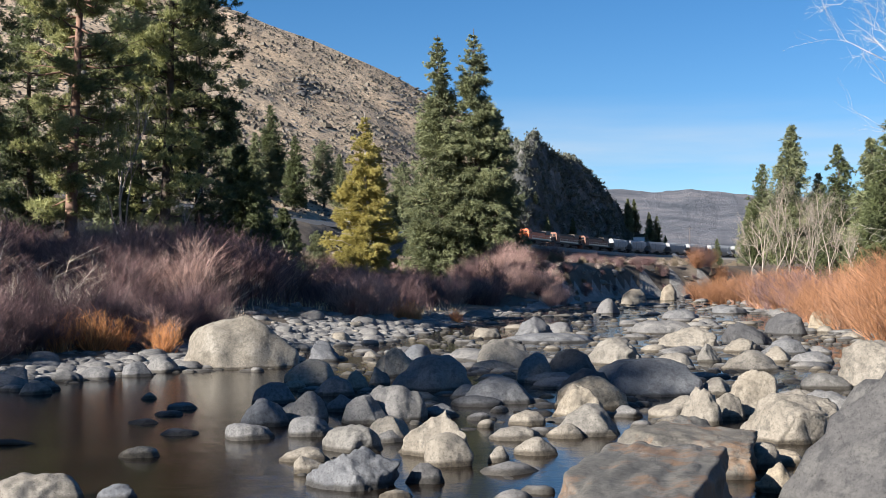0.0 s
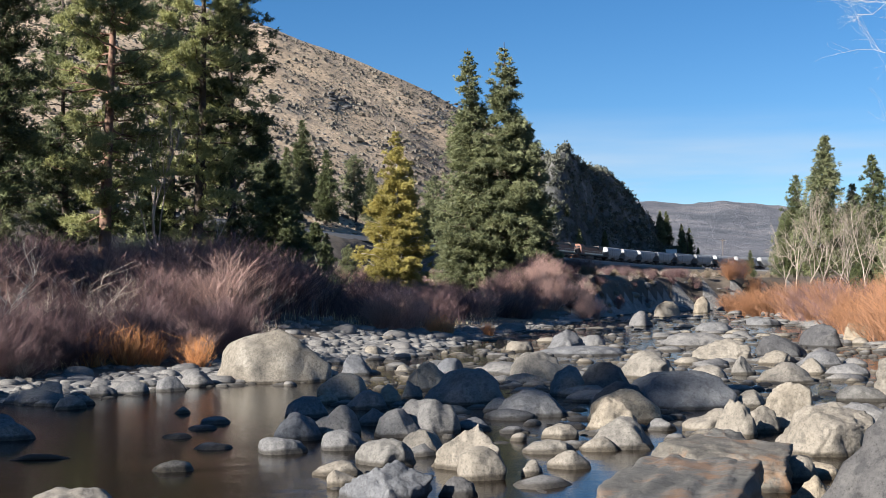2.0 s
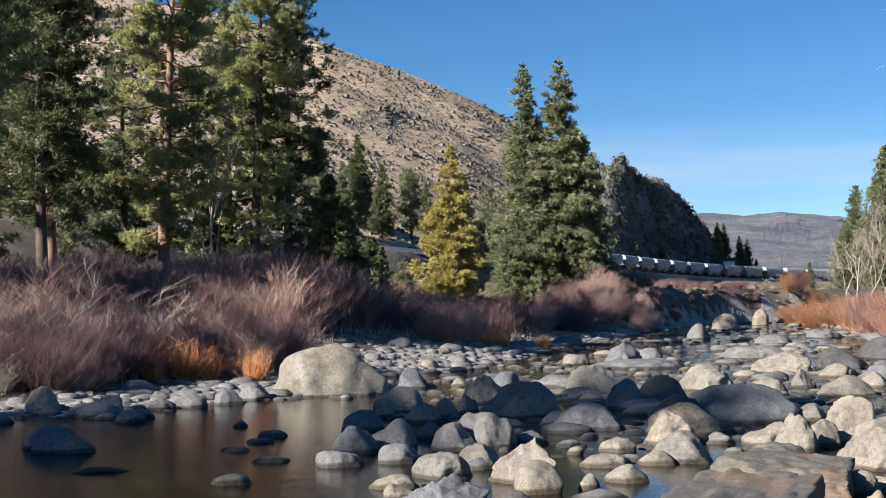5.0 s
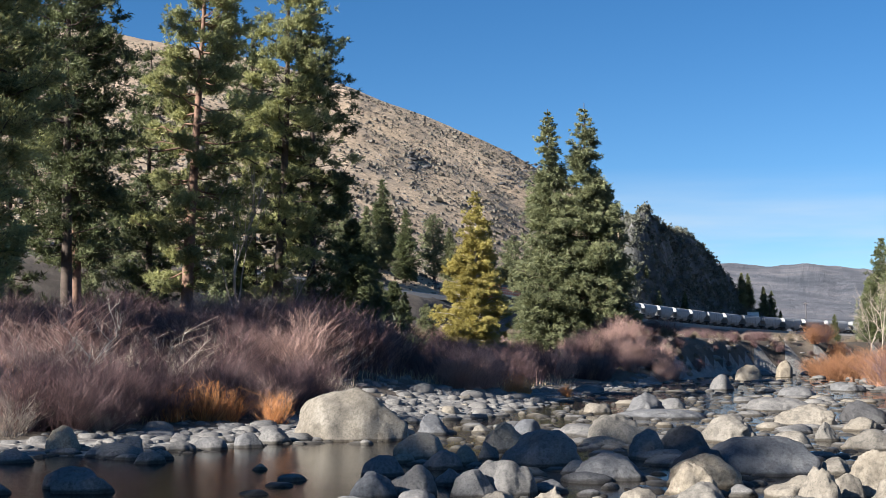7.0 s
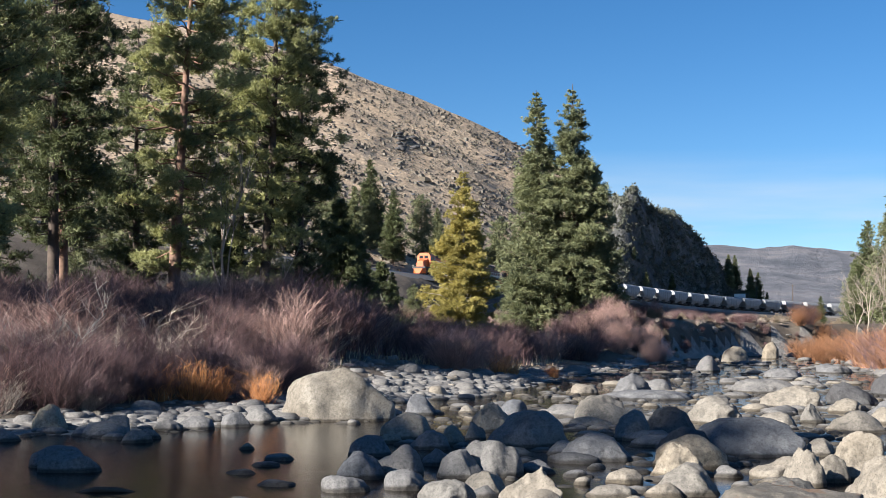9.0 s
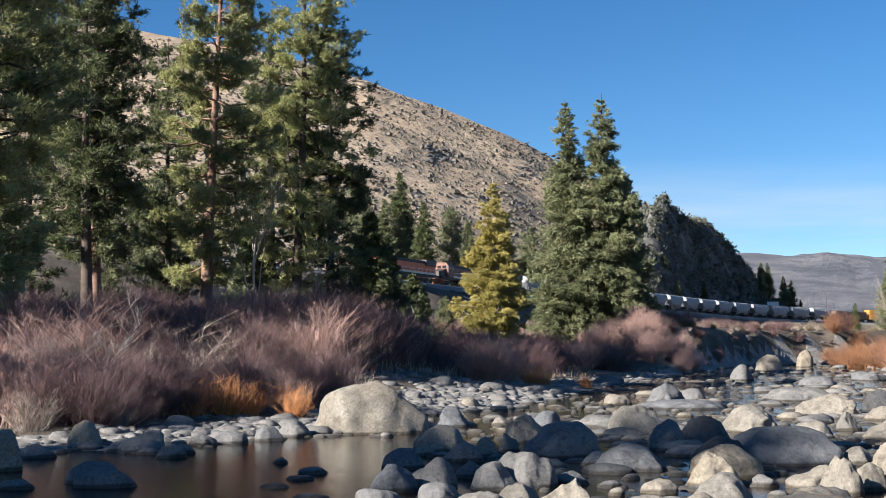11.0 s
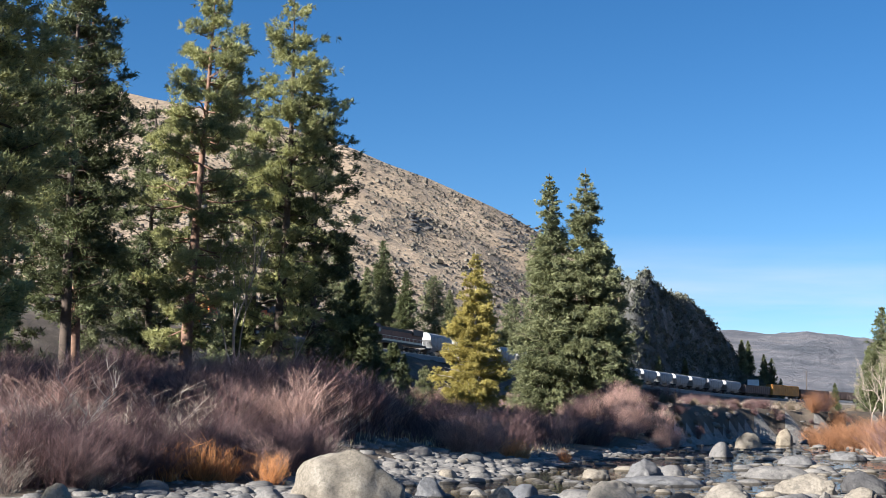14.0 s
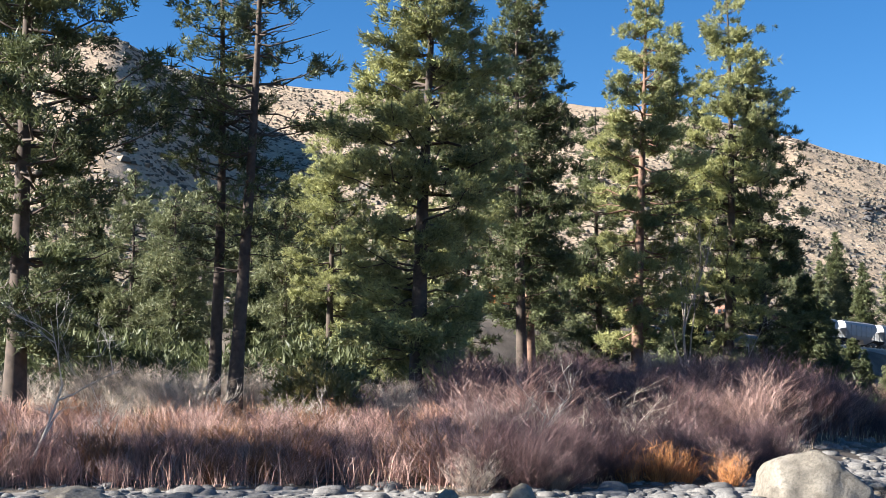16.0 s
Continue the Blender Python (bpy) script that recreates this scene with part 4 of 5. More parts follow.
# leafless cottonwoods down the bank, the white snag and the overhanging boughs
for k, (az, d, h) in enumerate(((14.0, 150, 12), (14.5, 148, 13), (15.1, 142, 12), (15.6, 140, 12.5), (16.2, 135, 10), (16.9, 132, 11), (17.6, 120, 9), (13.5, 155, 9))):
    bare_tree("cottonwood", "leafless pale cottonwood on the far bank", at(az, d), h, 60 + k, COTTON, 0.11, 5, 0.42, 3)
bare_tree("dead_snag", "bleached leaning dead snag in the thicket", at(-20.9, 35), 3.0, 74, BARK_PALE, 0.032, 4, 0.95, 3, (0.3, 0))
bare_tree("dead_shrub", "bleached bare shrub in front of the pines", at(-11.7, 62), 5.6, 71, GREYTWIG, 0.05, 4, 0.6, 3, (0.0, 0))
bare_tree("bare_pine", "grey leafless slender tree among the pines", at(-13.75, 66), 13, 72, GREYTWIG, 0.10, 3, 0.32, 4)
bare_tree("overhanging_tree", "leafless pale tree leaning over the near bank", pose(8.0, 18.3, 0.3), 9.0, 78, BARK_PALE, 0.045, 5, 0.55, 3, (-0.16, 0.02))

bare_tree("overhanging_tree", "leafless pale tree leaning over the near bank", pose(8.25, 18.9, 0.3), 6.6, 84, BARK_PALE, 0.04, 5, 0.6, 3, (-0.15, 0))

# willow thickets
W_MESH = [shrub_mesh("willow_stems", 2.5, 3.2, 135, s, WILLOW, 12, 0.36, 0.0105) for s in (1, 2)] + [shrub_mesh("willow_stems", 2.3, 3.0, 135, 3, WILLOW_PALE, 12, 0.34, 0.009)]
O_MESH = [shrub_mesh("willow_shoots", 1.5, 1.6, 130, s, WILLOW_ORANGE, 2, 0.3) for s in (4, 5)]
RED_MESH = [shrub_mesh("willow_stems", 2.6, 3.0, 150, s, WILLOW_RED, 9, 0.35, 0.009) for s in (6, 7)]
S_MESH = [shrub_mesh("dry_stems", 1.3, 1.5, 120, s, m, 3, 0.3, 0.012) for s, m in ((8, WILLOW_PALE), (9, PINK_STALK), (10, WILLOW_RED))]
G_MESH = [shrub_mesh("dry_twigs", 1.5, 2.0, 70, s, GREYTWIG, 9, 0.5, 0.008) for s in (11, 12)]
FAR_MESH = [shrub_mesh("willow_stems", 2.4, 3.2, 130, s, m, 7, 0.35, 0.013) for s, m in ((13, WILLOW_RED), (14, WILLOW_PALE), (15, WILLOW))]


def shrub(name, me, m, label, group):
    ob = put(name, me)
    ob.matrix_basis = m
    return tagged(ob, label, "shrub", group)


def thicket(name, count, az0, az1, lo, hi, meshes, label, group, seed, k0=0.7, k1=1.15, dmin=20, dmax=90):
    r = np.random.default_rng(seed)
    n = 0
    while n < count:
        az, d = r.uniform(az0, az1), r.uniform(dmin, dmax)
        x, y, _ = polar(az, d)
        dl = float(to_line(np.array([x]), np.array([y]), LEFT_BANK)[0])
        if lo < dl < hi:
            n += 1
            shrub(name, meshes[r.integers(len(meshes))], at(az, d, r.uniform(0, 360), r.uniform(k0, k1)), label, group)


thicket("willow_shrub", 120, -24, -6.5, 4.5, 26, W_MESH[:2] + W_MESH, "purple-brown leafless willow thicket", "willow thicket", 1, 0.6, 1.15, 38, 62)
thicket("willow_shrub", 95, -24, -8, 2.2, 16, W_MESH[:2] + W_MESH[:2] + G_MESH[:1], "low purple-brown leafless willow by the gravel", "willow thicket", 9, 0.3, 0.68, 25, 40)
thicket("bank_willow", 130, -7, 5.5, 3.5, 24, FAR_MESH[2:] + FAR_MESH[1:], "purple-brown leafless willow thicket", "willow thicket", 2, 0.6, 0.85, 45, 110)
thicket("dry_grass_clump", 300, -50, -23, 3.2, 13, S_MESH, "reddish dry stems along the river bank", "dry stems", 3, 0.6, 1.15, 22, 50)
thicket("dry_shrub", 80, -48, -12, 12, 30, G_MESH, "grey leafless brush under the pines", "dry brush", 4, 0.7, 1.3, 34, 70)
for az, d, k in ((-16.6, 32.0, 0.95), (-15.2, 32.5, 1.05), (-14.2, 32.8, 0.9), (-12.2, 32.6, 0.85), (-1.8, 52, 1.0), (-1.3, 52.4, 0.9), (0.6, 56, 0.7), (-24.5, 33, 0.8)):
    shrub("orange_willow", O_MESH[int(d * 10) % 2], at(az, d, az * 40, k * 0.72), "clump of bright orange willow shoots", "orange willows")
for az, d, k in ((-3.6, 50, 0.85), (-3.0, 51, 0.8), (-4.2, 50, 0.7), (-12.6, 33.5, 0.5)):
    shrub("willow_shrub", W_MESH[2], at(az, d, az * 70, k), "pale leafless willow shrub by the water", "willow thicket")
r4 = np.random.default_rng(44)
for k in range(70):
    az = r4.uniform(11.0, 21)
    d = np.interp(az, [11, 12.5, 16, 21], [118, 95, 52, 34]) * r4.uniform(1.0, 1.55)
    shrub("rust_willow", (RED_MESH if d < 60 else (FAR_MESH[0], FAR_MESH[0], FAR_MESH[0], FAR_MESH[2]))[k % (2 if d < 60 else 4)], at(az, d, k * 50, r4.uniform(0.75, 1.15)), "rust-orange leafless willow on the bank", "rust willows")
for k in range(24):
    az = r4.uniform(2.6, 5.3)
    shrub("pale_willow", FAR_MESH[1], at(az, r4.uniform(86, 100), k * 50, r4.uniform(0.5, 0.78)), "pale pink leafless willow by the river bend", "pale willows")

# brush on the railway bank and the hill
B_MESH = [bush_mesh("bush_leaves", 1.4, 2.4, s, SAGE, 260, 14, 0.15) for s in (1, 2)]
for k in range(130):
    az = r4.uniform(-12, 13)
    d = float(np.interp(az, R_AZ, R_D)) - r4.uniform(16, 80)
    shrub("sagebrush", B_MESH[k % 2], at(az, d, k * 31, r4.uniform(0.5, 1.1)), "grey-brown sagebrush on the railway bank", "railway brush")
Y_BUSH = bush_mesh("bush_leaves", 2.0, 3.0, 5, BROOM, 260, 16, 0.2)
for az, d, k in ((-29.8, 44, 0.95), (-30.8, 45, 0.8), (-27.2, 72, 1.6), (-28.8, 76, 1.3), (-31.5, 60, 1.2), (-15.2, 68, 0.6), (-9.6, 82, 0.5)):
    shrub("olive_bush", Y_BUSH, at(az, d, az * 9, k), "yellow-olive bush beneath the pines", "olive bushes")


def hill_brush(count, seed):
    """Sagebrush dotted over the hill, as one mesh of low clumps."""
    r = np.random.default_rng(seed)
    az = r.uniform(-50, 3.2, count)
    rd = np.interp(az, R_AZ, R_D) + 12
    ridge = np.interp(az, RIDGE_AZ, RIDGE_D)
    d = rd + (ridge - rd) * r.uniform(0, 0.95, count) ** 0.9
    x, y = d * np.sin(np.radians(az)), d * np.cos(np.radians(az))
    keep = fbm(x / 25, y / 25, 4, 33) + r.uniform(-0.5, 0.5, count) > -0.25
    x, y = x[keep], y[keep]
    z = land(x, y)
    n = len(x)
    s = r.lognormal(-0.80, 0.45, n)
    ang = np.linspace(0, 2 * np.pi, 5, endpoint=False)
    ring = np.stack([np.cos(ang), np.sin(ang), 0 * ang], -1)
    tpl = np.concatenate([ring * [1.05, 0.95, 1] - [0, 0, 0.15], ring * [0.75, 0.65, 1] + [0, 0, 0.50]])
    v = tpl[None] * s[:, None, None] * r.uniform(0.72, 1.28, (n, 10, 3)) + np.stack([x, y, z], -1)[:, None]
    i = np.arange(5)
    j = (i + 1) % 5
    f = np.concatenate([np.stack([i, j, j + 5], -1), np.stack([i, j + 5, i + 5], -1), [[5, 6, 7], [5, 7, 8], [5, 8, 9]]])
    f = (f[None] + (np.arange(n) * 10)[:, None, None]).reshape(-1, 3)
    me = mesh_of("hill_sagebrush", v.reshape(-1, 3), f, HILL_SAGE)
    return tagged(put("hill_sagebrush", me), "low sagebrush dotted over the dry hillside", "shrubs", kind="stuff")


hill_brush(44000, 5)


def grass_strip(name, label, count, az0, az1, lo, hi, mat, seed, h0, h1):
    """Single dry stalks along the bank."""
    r = np.random.default_rng(seed)
    az, d = r.uniform(az0, az1, count * 4), r.uniform(22, 75, count * 4)
    x, y = d * np.sin(np.radians(az)), d * np.cos(np.radians(az))
    dl = to_line(x, y, LEFT_BANK)
    ok = (dl > lo) & (dl < hi) & (fbm(x / 2.5, y / 2.5, 3, seed) + r.uniform(-0.4, 0.4, len(x)) > -0.1)
    x, y = x[ok][:count], y[ok][:count]
    n = len(x)
    p = np.stack([x, y, land(x, y) - 0.03], -1)
    h = r.uniform(h0, h1, n) * np.clip(0.85 + 0.9 * fbm(x / 1.8, y / 1.8, 3, seed + 5), 0.35, 1.3)
    lean = r.normal(size=(n, 2)) * 0.34
    a = r.uniform(0, np.pi, n)
    w = np.stack([np.cos(a), np.sin(a), 0 * a], -1) * 0.010
    tip = p + np.stack([lean[:, 0] * h, lean[:, 1] * h, h], -1)
    mid = p + np.stack([lean[:, 0] * h * 0.3, lean[:, 1] * h * 0.3, h * 0.55], -1)
    v = np.stack([p - w, p + w, mid + w * 0.8, mid - w * 0.8, tip], 1).reshape(-1, 3)
    i = np.arange(n)[:, None] * 5
    f = np.concatenate([i + [0, 1, 2], i + [0, 2, 3], i + [3, 2, 4]])
    return tagged(put(name, mesh_of(name, v, f, mat)), label, "grass", kind="stuff")


grass_strip("dry_grass", "dry straw grass along the river bank", 14000, -52, 6, 3.5, 24, STRAW, 51, 0.15, 0.55)
grass_strip("red_stalks", "reddish dry stalks along the river bank", 14000, -52, -22.5, 2.6, 14, PINK_STALK, 52, 0.3, 1.3)
grass_strip("purple_stalks", "purple-brown dry stalks in the thicket", 12000, -30, 6, 4, 26, WILLOW, 53, 0.5, 1.5)

# unseen tall pines added upstream on the near bank to shade the river
for k, (x, y, s) in enumerate(((-46, -12.2, 2.75), (-51, -14.2, 2.6), (-58, -15.0, 2.7))):
    tagged(copy_thing(base_trees[2], pose(x, y, height(x, y), 0, 0, k * 57) @ Matrix.Scale(s, 4)), "unseen tall dark pine added on the near bank for shade", group="bank pines")

# two more unseen pines, added on the far bank to shade thicket and stones
conifer("ponderosa_pine", "unseen tall pine with clear lower trunk, added for far-bank shade", at(-73.5, 39.5), 23.0, 9.0, 3.2, 25, PINE_SHADED, BARK_DARK, 0.34, 1.2)
conifer("ponderosa_pine", "unseen tall pine with clear lower trunk, added for far-bank shade", at(-82.7, 34.8), 17.5, 6.0, 2.2, 26, PINE_SHADED, BARK_DARK, 0.34, 1.2)

# willows and brush on the steep bank at the river's bend
n_brush = 0
while n_brush < 260:
    x, y = r4.uniform(4, 34), r4.uniform(88, 150)
    dl = float(to_line(np.array([x]), np.array([y]), LEFT_BANK)[0])
    if 0.8 < dl < 16:
        n_brush += 1
        s = r4.uniform(0.2, 0.48)
        shrub("bank_brush", (FAR_MESH[2], FAR_MESH[2], B_MESH[0], G_MESH[0])[n_brush % 4], Matrix.Translation((x, y, height(x, y))) @ pose(0, 0, 0, 0, 0, n_brush * 41) @ Matrix.Scale(s, 4), "dark leafless brush on the steep shaded bank", "bank brush")

# scrubby trees on the rocky spur
for k in range(22):
    az = 3.2 + 4.6 * (k + r4.uniform(0, 0.8)) / 22
    dd = float(np.interp(az, RIDGE_AZ, RIDGE_D)) - r4.uniform(0, 25)
    tagged(copy_thing(base_trees[k % 3], at(az, dd, k * 57, r4.uniform(0.16, 0.38))), "scrubby dark tree on the rocky spur", group="spur trees")

for k in range(90):
    az = r4.uniform(4.5, 13)
    dd = r4.uniform(175, 400)
    shrub("sagebrush", B_MESH[k % 2], at(az, dd, k * 31, r4.uniform(0.4, 1.0)), "grey-brown sagebrush on the valley floor", "valley brush")
U_MESH = [bush_mesh("bush_leaves", 1.7, 2.6, s, PINE_SHADED, 150, 14, 0.2) for s in (7, 8)]
for k in range(150):
    az = r4.uniform(-50, -5)
    dd = r4.uniform(62, 150)
    if -24.5 < az < -19 or az > -9:
        dd = r4.uniform(60, 75)
    shrub("undergrowth_bush", (U_MESH + B_MESH)[k % 4], at(az, dd, k * 31, r4.uniform(0.6, 1.4)), "dark undergrowth bush beneath the pines", "undergrowth")

for k in range(70):
    az = r4.uniform(-49, -25)
    shrub("undergrowth_bush", U_MESH[k % 2], at(az, r4.uniform(52, 85), k * 31, r4.uniform(0.9, 1.8)), "dark undergrowth bush beneath the pines", "undergrowth")
for k in range(22):
    az = r4.uniform(-50, -26)
    tagged(copy_thing(base_trees[(1, 2, 1)[k % 3]], at(az, r4.uniform(75, 130), k * 57, r4.uniform(0.45, 0.85))), "young dark conifer in the wood behind the pines", group="young conifers")
bare_tree("dead_shrub", "bleached bare shrub at the water's edge", at(-42.6, 31), 4.6, 75, BARK_PALE, 0.045, 4, 0.65, 3, (0.5, 0))
bare_tree("dead_shrub", "bleached bare shrub among the dry stems", at(-39.5, 33), 2.6, 76, BARK_PALE, 0.03, 4, 0.8, 3, (0.4, 0))
for k, (az, dd, h) in enumerate(((-23.5, 37, 1.8), (-18.6, 36, 1.6), (-27.5, 40, 2.2), (-30.0, 38, 1.8), (-22.0, 42, 2.6), (-26.0, 43, 2.4))):
    bare_tree("dead_shrub", "grey twisted dead brush in the thicket", at(az, dd), h, 80 + k, GREYTWIG, 0.03, 4, 0.8, 3)

# a sunken branch in the pool
log = mesh_of("sunken_branch", *tube([(-0.35, 0, -0.02), (-0.1, 0.03, 0.03), (0.15, 0.0, 0.03), (0.4, 0.05, -0.02)], [0.02, 0.04, 0.035, 0.015], 6), BARK_DARK, True)
tagged(put("sunken_branch", log, None, "", pose(-5.25, 15.4, 0, 0, 0, 12)), "dark wet branch lying in the pool", "driftwood")

for k in range(26):
    az = r4.uniform(-24, -13)
    shrub("olive_bush", (Y_BUSH, U_MESH[0], U_MESH[1])[k % 3], at(az, r4.uniform(66, 90), k * 31, r4.uniform(0.7, 1.25)), "olive and dark bushes under the pines", "olive bushes")

# sunlight on the thicket top, put into these willows' paler colour
for k in range(18):
    az = r4.uniform(-13.8, -7.6)
    shrub("willow_shrub", W_MESH[2], at(az, r4.uniform(46, 56), k * 47, r4.uniform(0.7, 1.1)), "pale pink sunlit willow shrub before the pines", "willow thicket")
conifer("young_pine", "young dark pine at the edge of the wood", at(-8.2, 82), 7.0, 0.5, 1.7, 91, PINE_SHADED, BARK_DARK, 0.12, 1.4, 0.28, 14, "fir", 0, 0.2)
conifer("young_pine", "young dark pine at the edge of the wood", at(-7.1, 86), 4.8, 0.3, 1.4, 92, PINE_SHADED, BARK_DARK, 0.10, 1.4, 0.28, 14, "fir", 0, 0.2)
conifer("young_pine", "young dark pine at the edge of the wood", at(-9.0, 78), 8.5, 0.5, 2.0, 93, PINE_SHADED, BARK_DARK, 0.13, 1.4, 0.28, 14, "fir", 0, 0.2)
for k, (az, dd, s) in enumerate(((-9.8, 44, 0.8), (-17.2, 40, 1.0), (-14.6, 42, 0.9), (-19.5, 38, 0.9), (-11.6, 46, 0.8), (-21.8, 36, 1.0), (-16.0, 37, 0.8))):
    shrub("dry_shrub", G_MESH[k % 2], at(az, dd, k * 80, s * 1.3), "grey leafless brush in the willow thicket", "dry brush")


def spur_brush(count, seed):
    """Dark scrub clinging to the rocky spur, as one mesh."""
    r = np.random.default_rng(seed)
    az = r.uniform(1.8, 9.8, count)
    rd = np.interp(az, R_AZ, R_D)
    dd = rd + r.uniform(14, 75, count)
    x, y = dd * np.sin(np.radians(az)), dd * np.cos(np.radians(az))
    z = land(x, y)
    u = r.normal(size=(count, 9, 3))
    u /= np.linalg.norm(u, axis=2)[..., None]
    s = r.lognormal(-0.25, 0.4, count)
    cc = (np.stack([x, y, z + 0.3 * s], -1)[:, None] + u * s[:, None, None] * 0.7).reshape(-1, 3)
    me = mesh_of("spur_scrub", *tufts(cc, u.reshape(-1, 3), r, 3, 0.8, 0.45, 0.6), SPUR_SCRUB)
    return tagged(put("spur_scrub", me), "dark scrub clinging to the rocky spur", "shrubs", kind="stuff")


spur_brush(2600, 61)

# ---- the railway and the freight train ----
ORANGE = plain("orange_paint", (0.62, 0.13, 0.03), 0.45, 0, 0.35, 1.2)
RUSTBLACK = plain("sooty_steel", (0.035, 0.033, 0.032), 0.6, 0.2, 0.4, 2)
BLACKP = plain("black_paint", (0.05, 0.035, 0.03), 0.5, 0, 0.4, 2)
HOPPER_GREY = plain("grey_hopper_paint", (0.27, 0.275, 0.28), 0.55, 0, 0.22, 0.9)
DARK_CAR = plain("brown_freight_paint", (0.13, 0.09, 0.075), 0.6, 0, 0.35, 1)
YELLOW_CAR = plain("yellow_freight_paint", (0.50, 0.23, 0.05), 0.55, 0, 0.3, 1)
CREAM = plain("cream_paint", (0.75, 0.66, 0.50), 0.5, 0, 0.2, 1)
BROWN = plain("sooty_orange_paint", (0.20, 0.075, 0.04), 0.55, 0, 0.5, 1.0)
GLASSY = plain("cab_glass", (0.02, 0.025, 0.03), 0.08, 0, 0.1, 1)
STEEL = plain("rail_steel", (0.25, 0.21, 0.19), 0.4, 0.8, 0.4, 2)
BALLAST = plain("ballast", (0.24, 0.22, 0.20), 0.95, 0, 0.5, 6)
TIMBER = plain("tie_timber", (0.10, 0.075, 0.055), 0.9, 0, 0.4, 4)


def rail_line():
    az = np.concatenate([np.arange(-75, 45, 0.25)])
    # a smoothed centre line
    d, z = np.interp(az, R_AZ, R_D), np.interp(az, R_AZ, R_Z)
    ker = np.hanning(17)
    ker /= ker.sum()
    d = np.convolve(np.pad(d, 8, "edge"), ker, "valid")
    z = np.convolve(np.pad(z, 8, "edge"), ker, "valid")
    p = np.stack([d * np.sin(np.radians(az)), d * np.cos(np.radians(az)), z], -1)
    s = np.concatenate([[0], np.cumsum(np.linalg.norm(np.diff(p, axis=0), axis=1))])
    return az, p, s


L_AZ, L_P, L_S = rail_line()
S_START = float(np.interp(3.44, L_AZ, L_S))   # the leading nose at the clip's start
SPEED = 14.2


def on_rail(s):
    return Vector([float(np.interp(s, L_S, L_P[:, i])) for i in range(3)])


def strip(name, label, mat, profile, kind="structure"):
    """A band swept along the railway: profile of (offset, height) pairs."""
    t = np.gradient(L_P, axis=0)
    t[:, 2] = 0
    t /= np.linalg.norm(t, axis=1)[:, None]
    side = np.stack([t[:, 1], -t[:, 0], 0 * t[:, 0]], -1)
    n, k = len(L_P), len(profile)
    v = np.concatenate([L_P + side * o + np.array([0, 0, h]) for o, h in profile]).reshape(k, n, 3).transpose(1, 0, 2).reshape(-1, 3)
    i = np.arange(n * k).reshape(n, k)
    f = np.stack([i[:-1, :-1], i[:-1, 1:], i[1:, 1:], i[1:, :-1]], -1).reshape(-1, 4)
    return tagged(put(name, mesh_of(name, v, f, mat)), label, "railway", kind=kind)


strip("ballast_bed", "grey ballast bed of the railway", BALLAST, ((-3.2, -1.3), (-1.7, -0.25), (1.7, -0.25), (3.2, -1.3)))
for o in (-0.75, 0.75):
    strip("rail", "steel rail on the ballast", STEEL, ((o - 0.06, -0.24), (o - 0.04, 0), (o + 0.04, 0), (o + 0.06, -0.24)))


def box(bm, x0, x1, y0, y1, z0, z1, bev=0.0):
    r = bmesh.ops.create_cube(bm, size=1.0)
    for v in r["verts"]:
        v.co = Vector(((x0 + x1) / 2 + v.co.x * (x1 - x0), (y0 + y1) / 2 + v.co.y * (y1 - y0), (z0 + z1) / 2 + v.co.z * (z1 - z0)))
    if bev:
        ed = {e for v in r["verts"] for e in v.link_edges}
        bmesh.ops.bevel(bm, geom=list(ed), offset=bev, segments=2, affect="EDGES")
    return bm


def section(bm, stations):
    """A body lofted through rings of (x, [(y, z), ...])."""
    rings = [[bm.verts.new((x, y, z)) for y, z in ring] for x, ring in stations]
    n = len(rings[0])
    for a, b in zip(rings[:-1], rings[1:]):
        for i in range(n):
            bm.faces.new((a[i], b[i], b[(i + 1) % n], a[(i + 1) % n]))
    bm.faces.new(rings[0])
    bm.faces.new(rings[-1][::-1])
    bmesh.ops.recalc_face_normals(bm, faces=bm.faces)
    return bm


def wheelset(parent, x, r=0.46):
    bm = bmesh.new()
    for y in (-0.72, 0.72):
        bmesh.ops.create_cone(bm, cap_ends=True, segments=14, radius1=r, radius2=r * 0.94, depth=0.13, matrix=pose(x, y, r, 90))
    bmesh.ops.create_cone(bm, cap_ends=True, segments=8, radius1=0.08, radius2=0.08, depth=1.5, matrix=pose(x, 0, r, 90))
    return part("wheelset", bm, RUSTBLACK, parent)


def truck(parent, x, axles, step):
    bm = bmesh.new()
    for y in (-1.0, 1.0):
        box(bm, x - step * (axles - 1) / 2 - 0.5, x + step * (axles - 1) / 2 + 0.5, y - 0.1, y + 0.1, 0.42, 0.72, 0.04)
    box(bm, x - 0.3, x + 0.3, -1.0, 1.0, 0.55, 0.95)
    t = part("truck", bm, RUSTBLACK, parent)
    for k in range(axles):
        wheelset(t, x + (k - (axles - 1) / 2) * step, 0.5 if axles == 3 else 0.44)
    return t


